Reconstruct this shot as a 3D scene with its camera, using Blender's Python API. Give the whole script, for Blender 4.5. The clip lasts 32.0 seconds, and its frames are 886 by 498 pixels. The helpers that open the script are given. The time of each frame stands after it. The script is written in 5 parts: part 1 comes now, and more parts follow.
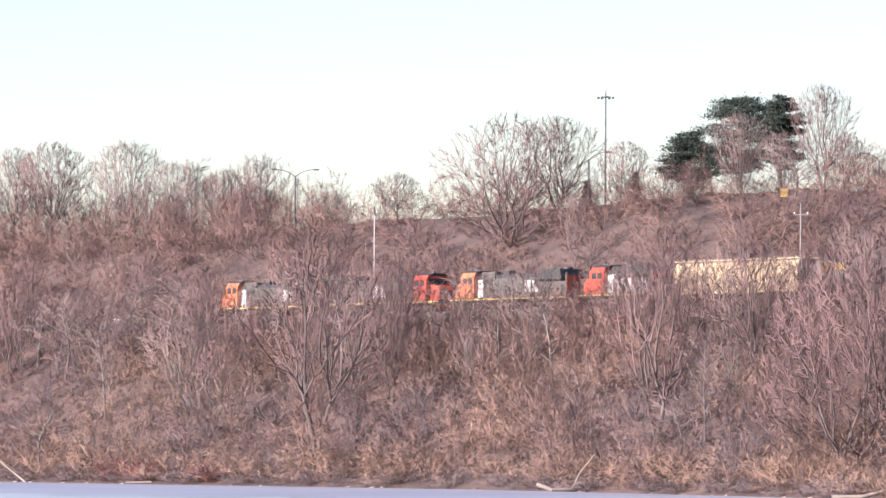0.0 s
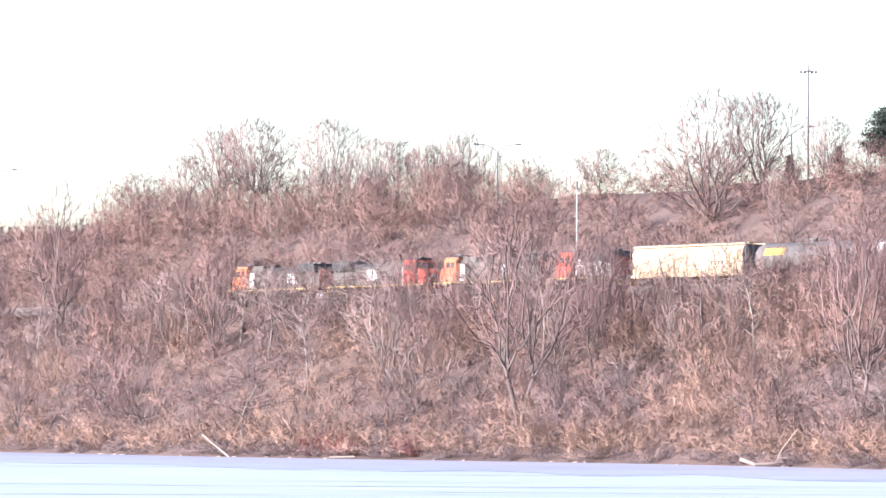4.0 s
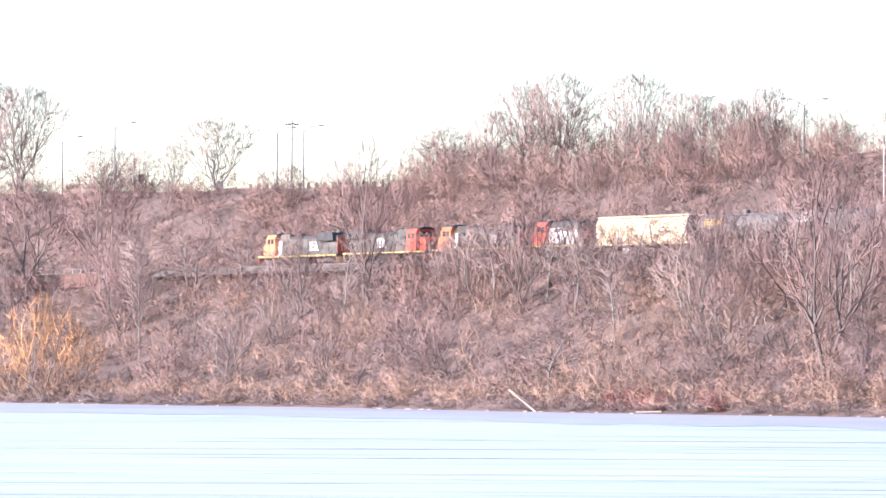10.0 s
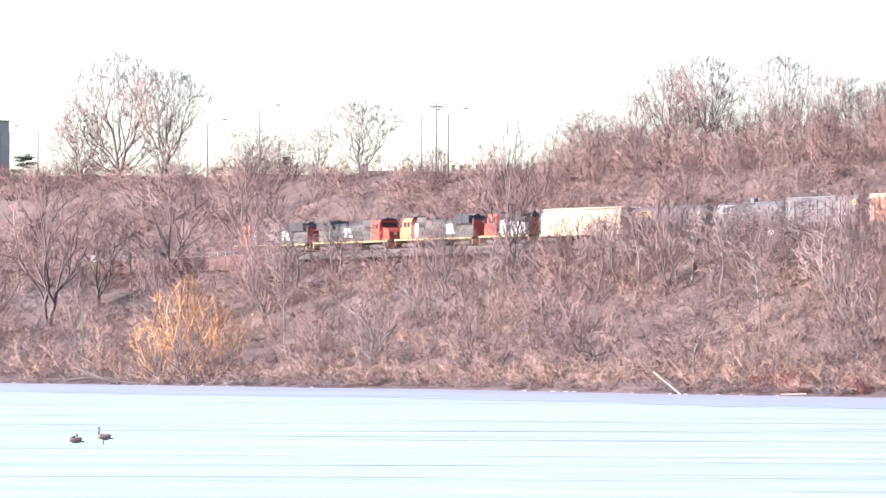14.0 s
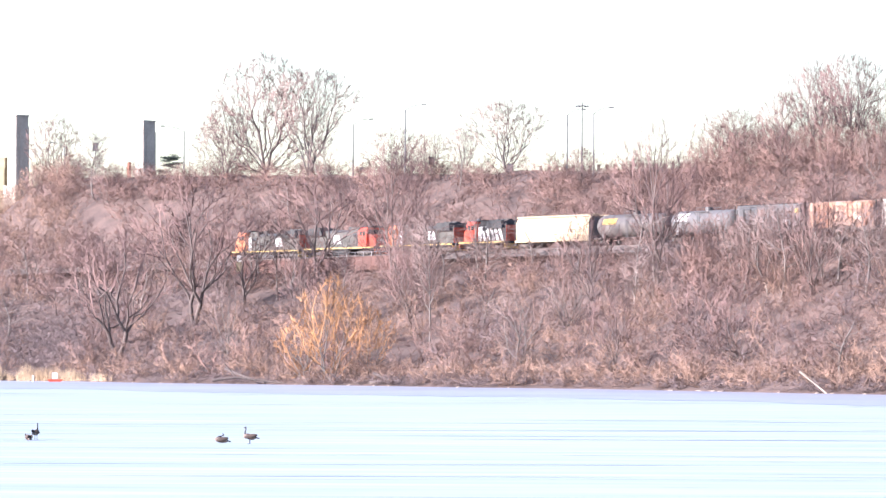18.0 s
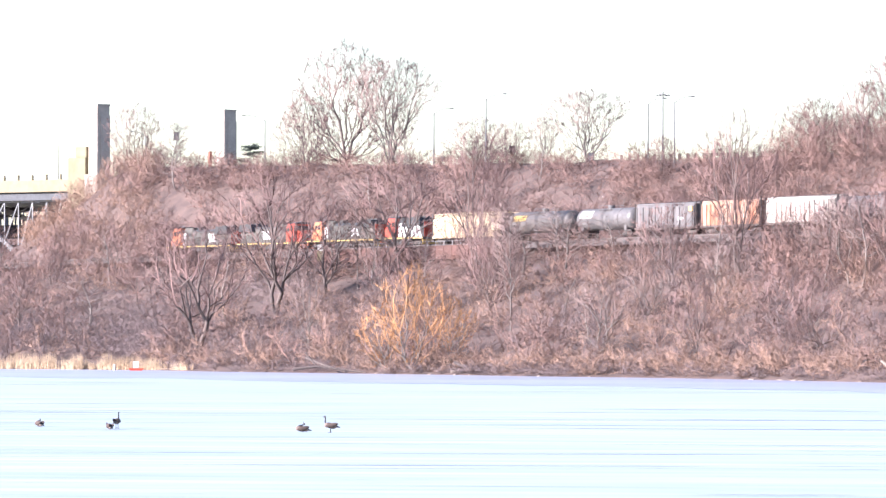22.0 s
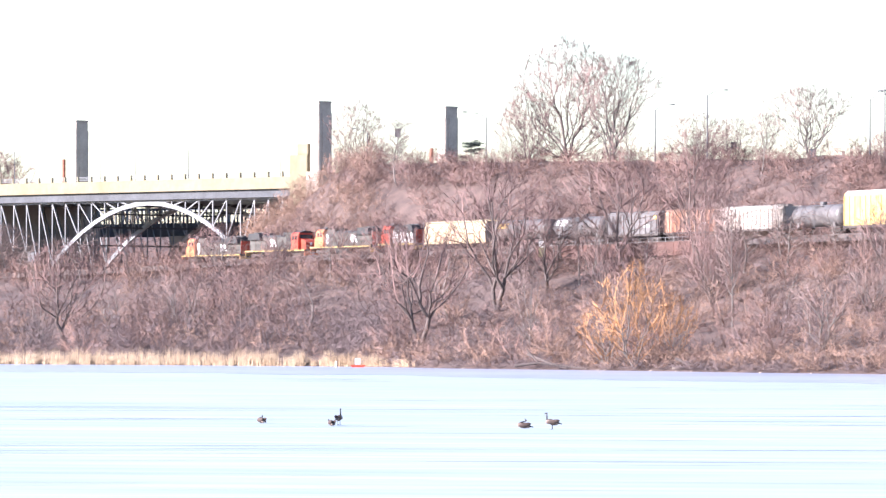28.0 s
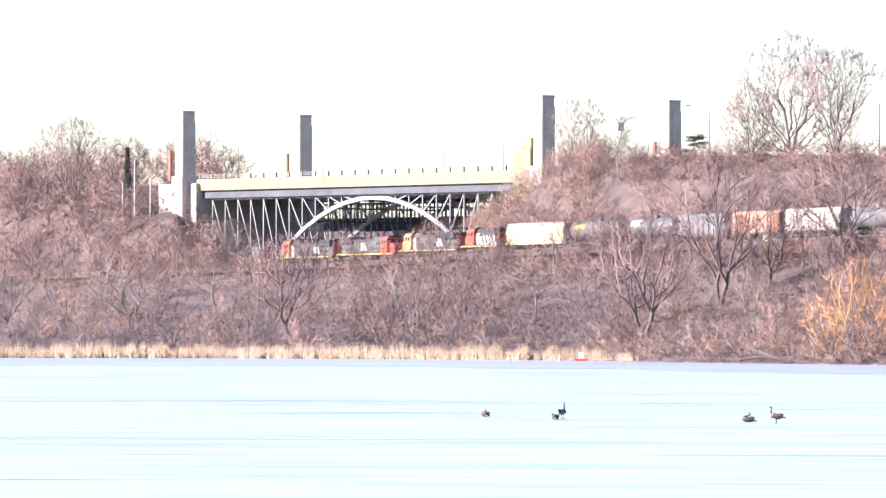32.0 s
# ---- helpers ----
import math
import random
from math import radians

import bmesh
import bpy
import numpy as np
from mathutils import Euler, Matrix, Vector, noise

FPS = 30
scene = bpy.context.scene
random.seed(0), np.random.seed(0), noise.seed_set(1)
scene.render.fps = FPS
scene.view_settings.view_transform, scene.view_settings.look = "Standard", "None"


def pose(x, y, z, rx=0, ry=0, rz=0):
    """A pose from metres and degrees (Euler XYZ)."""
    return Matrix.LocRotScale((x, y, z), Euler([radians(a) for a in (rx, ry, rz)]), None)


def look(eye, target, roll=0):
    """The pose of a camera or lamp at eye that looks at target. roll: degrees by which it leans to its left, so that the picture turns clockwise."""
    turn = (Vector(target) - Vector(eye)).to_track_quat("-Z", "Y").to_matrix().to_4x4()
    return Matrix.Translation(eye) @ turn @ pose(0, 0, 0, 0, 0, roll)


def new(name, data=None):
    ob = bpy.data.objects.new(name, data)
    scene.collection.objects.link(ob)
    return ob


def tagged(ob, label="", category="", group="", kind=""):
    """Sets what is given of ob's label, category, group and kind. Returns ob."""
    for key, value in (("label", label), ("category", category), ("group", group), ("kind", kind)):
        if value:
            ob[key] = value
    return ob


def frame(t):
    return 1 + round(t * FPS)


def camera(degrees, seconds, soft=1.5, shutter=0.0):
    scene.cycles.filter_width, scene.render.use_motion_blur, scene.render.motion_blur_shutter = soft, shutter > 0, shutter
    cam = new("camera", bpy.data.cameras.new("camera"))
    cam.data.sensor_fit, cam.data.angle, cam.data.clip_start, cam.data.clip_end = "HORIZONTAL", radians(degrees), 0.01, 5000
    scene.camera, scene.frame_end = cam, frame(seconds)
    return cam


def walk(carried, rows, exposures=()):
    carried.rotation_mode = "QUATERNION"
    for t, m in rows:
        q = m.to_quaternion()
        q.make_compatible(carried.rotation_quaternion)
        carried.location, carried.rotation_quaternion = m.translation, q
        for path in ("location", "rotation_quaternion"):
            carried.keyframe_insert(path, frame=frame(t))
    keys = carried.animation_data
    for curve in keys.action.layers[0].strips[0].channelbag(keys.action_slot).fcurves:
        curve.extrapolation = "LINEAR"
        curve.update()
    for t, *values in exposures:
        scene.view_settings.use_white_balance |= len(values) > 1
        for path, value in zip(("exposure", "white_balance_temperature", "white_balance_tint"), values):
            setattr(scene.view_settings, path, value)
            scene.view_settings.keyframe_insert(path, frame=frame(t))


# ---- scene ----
# ---- camera: it stands on a bank above the frozen bay and pans to the left with the train ----
cam = camera(9.0, 32.0, soft=1.4)
EYE = 4.6
ROWS = [  # seconds, yaw, pitch, lean
    (0, 0.000, 1.950, 0.297),
    (0.5, 0.349, 1.948, 0.295),
    (1, 0.667, 1.896, 0.289),
    (1.5, 0.845, 1.868, 0.291),
    (2, 1.046, 1.827, 0.294),
    (2.5, 1.294, 1.794, 0.292),
    (3, 1.531, 1.765, 0.289),
    (3.5, 1.803, 1.735, 0.290),
    (5.5, 2.708, 1.527, 0.288),
    (6, 2.913, 1.513, 0.290),
    (6.5, 3.201, 1.452, 0.285),
    (7, 3.546, 1.425, 0.274),
    (7.5, 3.809, 1.381, 0.267),
    (8, 4.104, 1.347, 0.261),
    (8.5, 4.365, 1.331, 0.257),
    (9, 4.627, 1.295, 0.257),
    (9.5, 4.892, 1.260, 0.254),
    (10, 5.182, 1.211, 0.250),
    (10.5, 5.493, 1.185, 0.254),
    (11, 5.772, 1.175, 0.254),
    (11.1, 5.853, 1.171, 0.254),
    (11.2, 5.945, 1.168, 0.254),
    (11.3, 6.152, 1.164, 0.254),
    (11.4, 6.395, 1.161, 0.254),
    (11.5, 6.714, 1.157, 0.252),
    (11.7, 6.705, 1.141, 0.252),
    (12, 6.686, 1.116, 0.250),
    (12.5, 6.660, 1.099, 0.241),
    (13, 6.652, 1.078, 0.231),
    (13.5, 6.652, 1.052, 0.226),
    (15.5, 6.756, 0.980, 0.212),
    (16, 6.954, 1.037, 0.199),
    (16.5, 7.268, 1.024, 0.196),
    (17, 7.564, 1.041, 0.189),
    (17.5, 7.872, 1.023, 0.183),
    (18, 8.138, 1.016, 0.186),
    (18.5, 8.517, 0.986, 0.188),
    (19, 8.790, 1.006, 0.186),
    (19.5, 8.810, 0.997, 0.197),
    (20, 8.825, 0.947, 0.196),
    (20.5, 8.820, 0.937, 0.195),
    (21, 8.842, 0.927, 0.205),
    (21.5, 8.895, 0.918, 0.207),
    (22, 8.960, 0.902, 0.205),
    (22.5, 9.037, 0.892, 0.207),
    (23, 9.168, 0.883, 0.199),
    (23.5, 9.304, 0.865, 0.202),
    (24, 9.462, 0.840, 0.203),
    (24.5, 9.658, 0.813, 0.190),
    (25, 9.828, 0.812, 0.179),
    (25.5, 10.113, 0.819, 0.174),
    (27.5, 11.013, 0.844, 0.167),
    (28, 11.214, 0.860, 0.159),
    (28.5, 11.502, 0.837, 0.146),
    (29, 11.731, 0.826, 0.138),
    (29.5, 12.045, 0.813, 0.134),
    (30, 12.341, 0.818, 0.132),
    (30.5, 12.679, 0.821, 0.126),
    (31, 12.875, 0.830, 0.126),
    (31.5, 13.179, 0.805, 0.125),
    (32, 13.489, 0.793, 0.124),
]
walk(cam, [(t, pose(0, 0, EYE, 90 + pitch, -lean, yaw)) for t, yaw, pitch, lean in ROWS],
     exposures=[(0, 1.45, 6080, 23), (2, 1.45, 6080, 23), (3, 1.88, 5950, 21), (3.5, 2.0, 5860, 20), (6, 2.12, 5800, 20), (9, 2.1, 5790, 20), (16, 2.08, 5780, 20), (32, 2.1, 5760, 20)])

# ---- light: a low, warm sun from the left behind the camera, and a clear pale sky ----
SUN_AT = Vector((-0.88, -0.47, 0.40)).normalized()
world = bpy.data.worlds.new("sky")
scene.world = world
world.use_nodes = True
_nt = world.node_tree
_sky = _nt.nodes.new("ShaderNodeTexSky")
_sky.sky_type, _sky.sun_disc = "NISHITA", False
_sky.sun_elevation = math.asin(SUN_AT.z)
_sky.sun_rotation = math.atan2(SUN_AT.x, SUN_AT.y) % (2 * math.pi)
_sky.air_density, _sky.dust_density, _sky.ozone_density = 1.0, 0.35, 1.1
_nt.links.new(_sky.outputs[0], _nt.nodes["Background"].inputs[0])
_nt.nodes["Background"].inputs[1].default_value = 0.07
sun = new("sun", bpy.data.lights.new("sun", "SUN"))
sun.data.energy, sun.data.angle, sun.data.color = 5.0, radians(1.0), (1.0, 0.89, 0.79)
sun.matrix_world = look(SUN_AT * 50, (0, 0, 0))


S0, R_CURVE = 150.0, 2500.0
HEADING = math.atan2(0.830, -0.558)


def track(s, side=0.0):
    """Place and heading on the railway, s metres along it; side: metres to the left of the centre line."""
    a = max(0.0, (s - S0) / R_CURVE)
    q = min(s, S0)
    x, y = 12.0 + q * math.cos(HEADING), 595.0 + q * math.sin(HEADING)
    x += R_CURVE * (math.sin(HEADING + a) - math.sin(HEADING))
    y -= R_CURVE * (math.cos(HEADING + a) - math.cos(HEADING))
    h = HEADING + a
    return x - side * math.sin(h), y + side * math.cos(h), h


RAIL_S = (-330, 150, 220, 290, 330, 350, 370, 390, 410, 440, 480, 560, 640, 800)
RAIL_Z = (19.42, 18.08, 17.84, 17.51, 17.3, 17.13, 16.85, 16.47, 15.99, 15.59, 15.19, 14.51, 13.93, 12.91)


def rail_z(s):
    return np.interp(s, RAIL_S, RAIL_Z)


_S = np.arange(-330.0, 1000.0, 2.0)
_XY = np.array([track(s)[:2] for s in _S])
_B = np.degrees(np.arctan2(-_XY[:, 0], _XY[:, 1]))
_R = np.hypot(_XY[:, 0], _XY[:, 1])
_B, _first = np.unique(np.maximum.accumulate(_B), return_index=True)
_R, _S = _R[_first], _S[_first]
SHORE_B = (-40, -20, -8, -4.5, -2.4, -1.2, 0, 2.8, 4.55, 6.65, 8.0, 9.1, 11.15, 11.8, 14, 15.7, 18, 22, 40)
SHORE_R = (250, 300, 400, 452, 490, 513, 535, 570, 598, 652, 672, 698, 738, 766, 798, 811, 812, 815, 800)
RIDGE_B = (-10, -4, -2.4, 0.5, 5.8, 7.4, 9.2, 11, 12.2, 12.9, 14.0, 15.6, 16.2, 18, 24)
RIDGE_Z = (33, 33, 33.2, 31.8, 30.3, 31, 32, 33.5, 33.6, 25, 12, 12, 27, 33.5, 34)


def shore(b):
    return np.interp(b, SHORE_B, SHORE_R)


def railway(b):
    return np.interp(b, _B, _R)


def ground(b, d):
    """Height of the ground at bearing b (degrees, to the left of north) and range d (metres) from the look-out."""
    s0, t0 = shore(b), railway(b)
    along = np.interp(b, _B, _S)
    zr = rail_z(along) - 0.75
    half = 12.0
    top = np.interp(b, RIDGE_B, RIDGE_Z)
    far = np.interp(b, (12.2, 13.0, 18, 24), (0, 1, 1, 1))
    q = np.clip((d - s0) / (t0 - half - s0), 0, 1)
    z = np.where(d < s0, -0.6 + 0.75 * np.clip((d - s0 + 6) / 6, 0, 1), 0.15 + (zr - 0.15) * (0.72 * q + 0.28 * q * q))
    z = np.minimum(z, zr)
    p = np.clip((d - t0 - half) / 73.0, 0, 1)
    z = z + (top - zr) * p * p * (3 - 2 * p) * (d > t0)
    hill = np.clip((d - t0 - 190) / 160.0, 0, 1)
    z = z + far * np.maximum(0, np.interp(b, (12.2, 14.9, 15.9), (30, 30, 40)) - top) * hill * hill * (3 - 2 * hill)
    return z


# ---- materials ----
MATS = {}


def mat(name, c1, c2, scale=1.0, rough=0.8, metal=0.0, bump=0.0, island=0.0, each=0.0, stretch=(1, 1, 1), fine=8.0):
    """A surface of two tones mixed by a coarse and a fine noise; island / each: how far single pieces differ in brightness."""
    if name in MATS:
        return MATS[name]
    m = bpy.data.materials.new(name)
    m.use_nodes = True
    nt = m.node_tree
    n, l = nt.nodes, nt.links
    b = n["Principled BSDF"]
    b.inputs["Roughness"].default_value, b.inputs["Metallic"].default_value = rough, metal
    tc, mp = n.new("ShaderNodeTexCoord"), n.new("ShaderNodeMapping")
    mp.inputs["Scale"].default_value = stretch
    l.new(tc.outputs["Object"], mp.inputs[0])
    a, f = n.new("ShaderNodeTexNoise"), n.new("ShaderNodeTexNoise")
    a.inputs["Scale"].default_value, a.inputs["Detail"].default_value = scale, 5
    f.inputs["Scale"].default_value, f.inputs["Detail"].default_value = scale * fine, 3
    l.new(mp.outputs[0], a.inputs[0]), l.new(mp.outputs[0], f.inputs[0])
    mx = n.new("ShaderNodeMath")
    mx.operation, mx.inputs[1].default_value = "MULTIPLY_ADD", 0.4
    l.new(f.outputs[0], mx.inputs[0]), l.new(a.outputs[0], mx.inputs[2])
    rp = n.new("ShaderNodeValToRGB")
    rp.color_ramp.elements[0].position, rp.color_ramp.elements[1].position = 0.5, 0.92
    rp.color_ramp.elements[0].color, rp.color_ramp.elements[1].color = (*c1, 1), (*c2, 1)
    l.new(mx.outputs[0], rp.inputs[0])
    out = rp.outputs[0]
    if island or each:
        src = n.new("ShaderNodeNewGeometry").outputs["Random Per Island"] if island else n.new("ShaderNodeObjectInfo").outputs["Random"]
        amp = island or each
        v = n.new("ShaderNodeMapRange")
        v.inputs["To Min"].default_value, v.inputs["To Max"].default_value = 1 - amp, 1 + amp
        l.new(src, v.inputs[0])
        hs = n.new("ShaderNodeHueSaturation")
        l.new(v.outputs[0], hs.inputs["Value"]), l.new(out, hs.inputs["Color"])
        out = hs.outputs[0]
    l.new(out, b.inputs["Base Color"])
    if bump:
        bp = n.new("ShaderNodeBump")
        bp.inputs["Strength"].default_value, bp.inputs["Distance"].default_value = min(1.0, bump), 0.05
        l.new(mx.outputs[0], bp.inputs["Height"]), l.new(bp.outputs[0], b.inputs["Normal"])
    MATS[name] = m
    return m


ICE = mat("ice", (0.27, 0.325, 0.35), (0.44, 0.475, 0.485), 0.3, stretch=(0.12, 1, 1), rough=0.42, bump=0.15, fine=3.5)
# violet-blue of thinner ice, with the shore's dull reflection mixed into the colour
BARE_ICE = mat("bare_ice", (0.26, 0.27, 0.345), (0.35, 0.37, 0.42), 0.03, rough=0.35, bump=0.1, fine=6)
THIN_ICE = mat("thin_snow_ice", (0.29, 0.32, 0.375), (0.37, 0.40, 0.435), 0.05, rough=0.4, bump=0.1, fine=6)
SOIL = mat("leaf_litter", (0.06, 0.042, 0.038), (0.13, 0.088, 0.073), 0.22, rough=0.95, bump=0.6, fine=14)
BARK = mat("bark", (0.085, 0.067, 0.062), (0.17, 0.135, 0.12), 0.8, rough=0.95, each=0.25, stretch=(8, 8, 1), bump=0.5)
PALE_BARK = mat("pale_bark", (0.12, 0.105, 0.095), (0.22, 0.195, 0.175), 0.8, rough=0.95, each=0.2, stretch=(8, 8, 1), bump=0.4)
TWIG = mat("twigs", (0.135, 0.086, 0.08), (0.225, 0.147, 0.133), 0.5, rough=0.95, island=0.15)
PALE_TWIG = mat("pale_twigs", (0.17, 0.122, 0.109), (0.26, 0.196, 0.174), 0.5, rough=0.95, island=0.15)
WILLOW_TWIG = mat("willow_twigs", (0.36, 0.18, 0.075), (0.52, 0.29, 0.13), 0.5, rough=0.9, island=0.3)
# brush tones vary by plant; the contrast also paints in sunlit clumps and shadowed hollows
BRUSH = mat("brush", (0.13, 0.083, 0.074), (0.285, 0.180, 0.148), 0.13, rough=0.95, island=0.2, fine=5)
GREY_BRUSH = mat("grey_brush", (0.105, 0.082, 0.085), (0.205, 0.156, 0.152), 0.15, rough=0.95, island=0.2, fine=5)
TAN_BRUSH = mat("tan_brush", (0.20, 0.13, 0.10), (0.335, 0.218, 0.158), 0.16, rough=0.95, island=0.2)
RED_BRUSH = mat("red_brush", (0.13, 0.042, 0.038), (0.21, 0.075, 0.066), 0.2, rough=0.9, island=0.3)
NEEDLES = mat("needles", (0.014, 0.024, 0.018), (0.034, 0.048, 0.034), 0.6, rough=0.85, island=0.35)
REED = mat("reeds", (0.30, 0.215, 0.135), (0.48, 0.37, 0.25), 0.15, rough=0.9, island=0.3)
ASPHALT = mat("asphalt", (0.045, 0.045, 0.047), (0.075, 0.074, 0.072), 0.3, rough=0.9)
BALLAST = mat("ballast", (0.07, 0.058, 0.052), (0.14, 0.118, 0.105), 0.7, rough=0.95, bump=0.8)
STEEL = mat("rail_steel", (0.14, 0.115, 0.10), (0.26, 0.22, 0.20), 1.5, rough=0.4, metal=0.7)
TIE = mat("sleeper_wood", (0.08, 0.06, 0.05), (0.16, 0.13, 0.11), 2.0, rough=0.95, each=0.25)
RUST = mat("rusty_steel", (0.055, 0.027, 0.022), (0.11, 0.056, 0.045), 0.5, rough=0.85, each=0.15, bump=0.3)
LOCO_BLACK = mat("locomotive_black", (0.018, 0.018, 0.02), (0.05, 0.048, 0.046), 0.6, rough=0.5)
LOCO_RED = mat("locomotive_red", (0.36, 0.045, 0.025), (0.50, 0.085, 0.045), 0.7, rough=0.45)
LOCO_ORANGE = mat("locomotive_orange", (0.46, 0.12, 0.05), (0.58, 0.20, 0.085), 0.7, rough=0.45)
LOCO_GREY = mat("locomotive_grey", (0.05, 0.046, 0.04), (0.105, 0.098, 0.085), 0.6, rough=0.55)
WHITE_PAINT = mat("white_paint", (0.46, 0.45, 0.43), (0.64, 0.63, 0.61), 0.8, rough=0.5)
YELLOW_PAINT = mat("yellow_paint", (0.46, 0.30, 0.08), (0.58, 0.42, 0.15), 0.6, rough=0.5)
CREAM = mat("cream_paint", (0.40, 0.30, 0.17), (0.50, 0.40, 0.25), 0.35, rough=0.55, stretch=(1, 1, 0.3))
HOPPER_GREY = mat("hopper_grey", (0.075, 0.07, 0.07), (0.14, 0.132, 0.128), 0.4, rough=0.6, stretch=(1, 1, 0.3))
HOPPER_RUST = mat("hopper_rust_stained", (0.24, 0.075, 0.03), (0.36, 0.25, 0.18), 0.45, rough=0.7, stretch=(1, 1, 0.25))
HOPPER_WHITE = mat("hopper_white", (0.27, 0.225, 0.185), (0.40, 0.365, 0.325), 0.4, rough=0.6, stretch=(1, 1, 0.3))
TANK_DARK = mat("tank_dark", (0.06, 0.053, 0.05), (0.13, 0.115, 0.105), 0.4, rough=0.5)
TANK_GREY = mat("tank_grey", (0.075, 0.071, 0.07), (0.145, 0.136, 0.131), 0.4, rough=0.5)
RUNNING_GEAR = mat("running_gear", (0.035, 0.03, 0.028), (0.09, 0.075, 0.065), 1.5, rough=0.8)
WINDOW_GLASS = mat("window_glass", (0.02, 0.025, 0.03), (0.04, 0.05, 0.06), 1.0, rough=0.08)
STONE = mat("limestone", (0.34, 0.30, 0.255), (0.47, 0.42, 0.355), 0.25, rough=0.9, bump=0.3)
CONCRETE = mat("concrete", (0.165, 0.142, 0.085), (0.23, 0.202, 0.13), 0.12, rough=0.9, bump=0.2)
PALE_STEEL = mat("pale_green_steel", (0.15, 0.16, 0.165), (0.25, 0.262, 0.27), 0.3, rough=0.6)
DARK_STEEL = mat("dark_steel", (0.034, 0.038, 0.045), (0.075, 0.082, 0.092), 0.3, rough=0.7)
POLE_STEEL = mat("galvanised_steel", (0.075, 0.075, 0.08), (0.14, 0.14, 0.145), 0.5, rough=0.6, metal=0.2)
PALE_POLE = mat("pale_pole", (0.36, 0.35, 0.34), (0.52, 0.50, 0.49), 0.5, rough=0.5)
PARAPET = mat("weathered_parapet", (0.085, 0.07, 0.062), (0.15, 0.125, 0.105), 0.8, rough=0.95, each=0.25)
BROWN_STONE = mat("brown_brick", (0.20, 0.085, 0.06), (0.32, 0.15, 0.10), 0.5, rough=0.9)
DRIFTWOOD = mat("driftwood", (0.22, 0.18, 0.15), (0.34, 0.29, 0.24), 0.8, rough=0.9)
FEATHER_BROWN = mat("feather_brown", (0.030, 0.020, 0.017), (0.075, 0.05, 0.04), 6.0, rough=0.8)
FEATHER_BLACK = mat("feather_black", (0.006, 0.006, 0.008), (0.014, 0.014, 0.016), 4.0, rough=0.6)
FEATHER_PALE = mat("feather_pale", (0.11, 0.08, 0.065), (0.22, 0.17, 0.145), 5.0, rough=0.8)


# ---- mesh helpers ----
def part(name, bm, material, parent=None, label=""):
    me = bpy.data.meshes.new(name)
    bm.to_mesh(me)
    bm.free()
    me.materials.append(material)
    ob = new(name, me)
    ob.parent = parent
    if label:
        ob["label"] = label
    return ob


def box(bm, x0, x1, y0, y1, z0, z1, bevel=0.0):
    g = bmesh.ops.create_cube(bm, size=1.0, matrix=Matrix.Translation(((x0 + x1) / 2, (y0 + y1) / 2, (z0 + z1) / 2)) @ Matrix.Diagonal((x1 - x0, y1 - y0, z1 - z0, 1)))
    if bevel:
        es = {e for v in g["verts"] for e in v.link_edges}
        bmesh.ops.bevel(bm, geom=list(es), offset=bevel, segments=2, affect="EDGES")
    return bm


def cyl(bm, p0, p1, r0, r1=None, n=10, caps=True):
    p0, p1 = Vector(p0), Vector(p1)
    d = p1 - p0
    m = Matrix.Translation((p0 + p1) / 2) @ d.to_track_quat("Z", "Y").to_matrix().to_4x4()
    bmesh.ops.create_cone(bm, cap_ends=caps, segments=n, radius1=r0, radius2=r0 if r1 is None else r1, depth=d.length, matrix=m)
    return bm


def prism(bm, profile, x0, x1):
    """A solid along x with the (y, z) profile."""
    a = [bm.verts.new((x0, y, z)) for y, z in profile]
    b = [bm.verts.new((x1, y, z)) for y, z in profile]
    bm.faces.new(a), bm.faces.new(b[::-1])
    for i in range(len(a)):
        j = (i + 1) % len(a)
        bm.faces.new((a[i], b[i], b[j], a[j]))
    bmesh.ops.recalc_face_normals(bm, faces=bm.faces)
    return bm


def plate(bm, profile, y0, y1):
    """A solid across y with the (x, z) profile."""
    a = [bm.verts.new((x, y0, z)) for x, z in profile]
    b = [bm.verts.new((x, y1, z)) for x, z in profile]
    bm.faces.new(a), bm.faces.new(b[::-1])
    for i in range(len(a)):
        j = (i + 1) % len(a)
        bm.faces.new((a[i], b[i], b[j], a[j]))
    bmesh.ops.recalc_face_normals(bm, faces=bm.faces)
    return bm


B = bmesh.new


def at(bearing, dist, up=0.0):
    """The place at a bearing (degrees left of north) and range from the look-out, up metres over the ground there."""
    a = radians(bearing)
    return Vector((-dist * math.sin(a), dist * math.cos(a), float(ground(bearing, dist)) + up))


def tri_mesh(name, verts, tris, material, normals=None):
    """A mesh from arrays of corners and of triangles; normals: one for each corner."""
    me = bpy.data.meshes.new(name)
    me.vertices.add(len(verts)), me.loops.add(tris.size), me.polygons.add(len(tris))
    me.vertices.foreach_set("co", np.ascontiguousarray(verts, dtype=np.float32).ravel())
    me.loops.foreach_set("vertex_index", np.ascontiguousarray(tris, dtype=np.int32).ravel())
    me.polygons.foreach_set("loop_start", np.arange(0, tris.size, 3, dtype=np.int32))
    if normals is not None:
        me.attributes.new("custom_normal", "FLOAT_VECTOR", "POINT").data.foreach_set("vector", np.ascontiguousarray(normals, dtype=np.float32).ravel())
    me.update(calc_edges=True)
    me.materials.append(material)
    return me


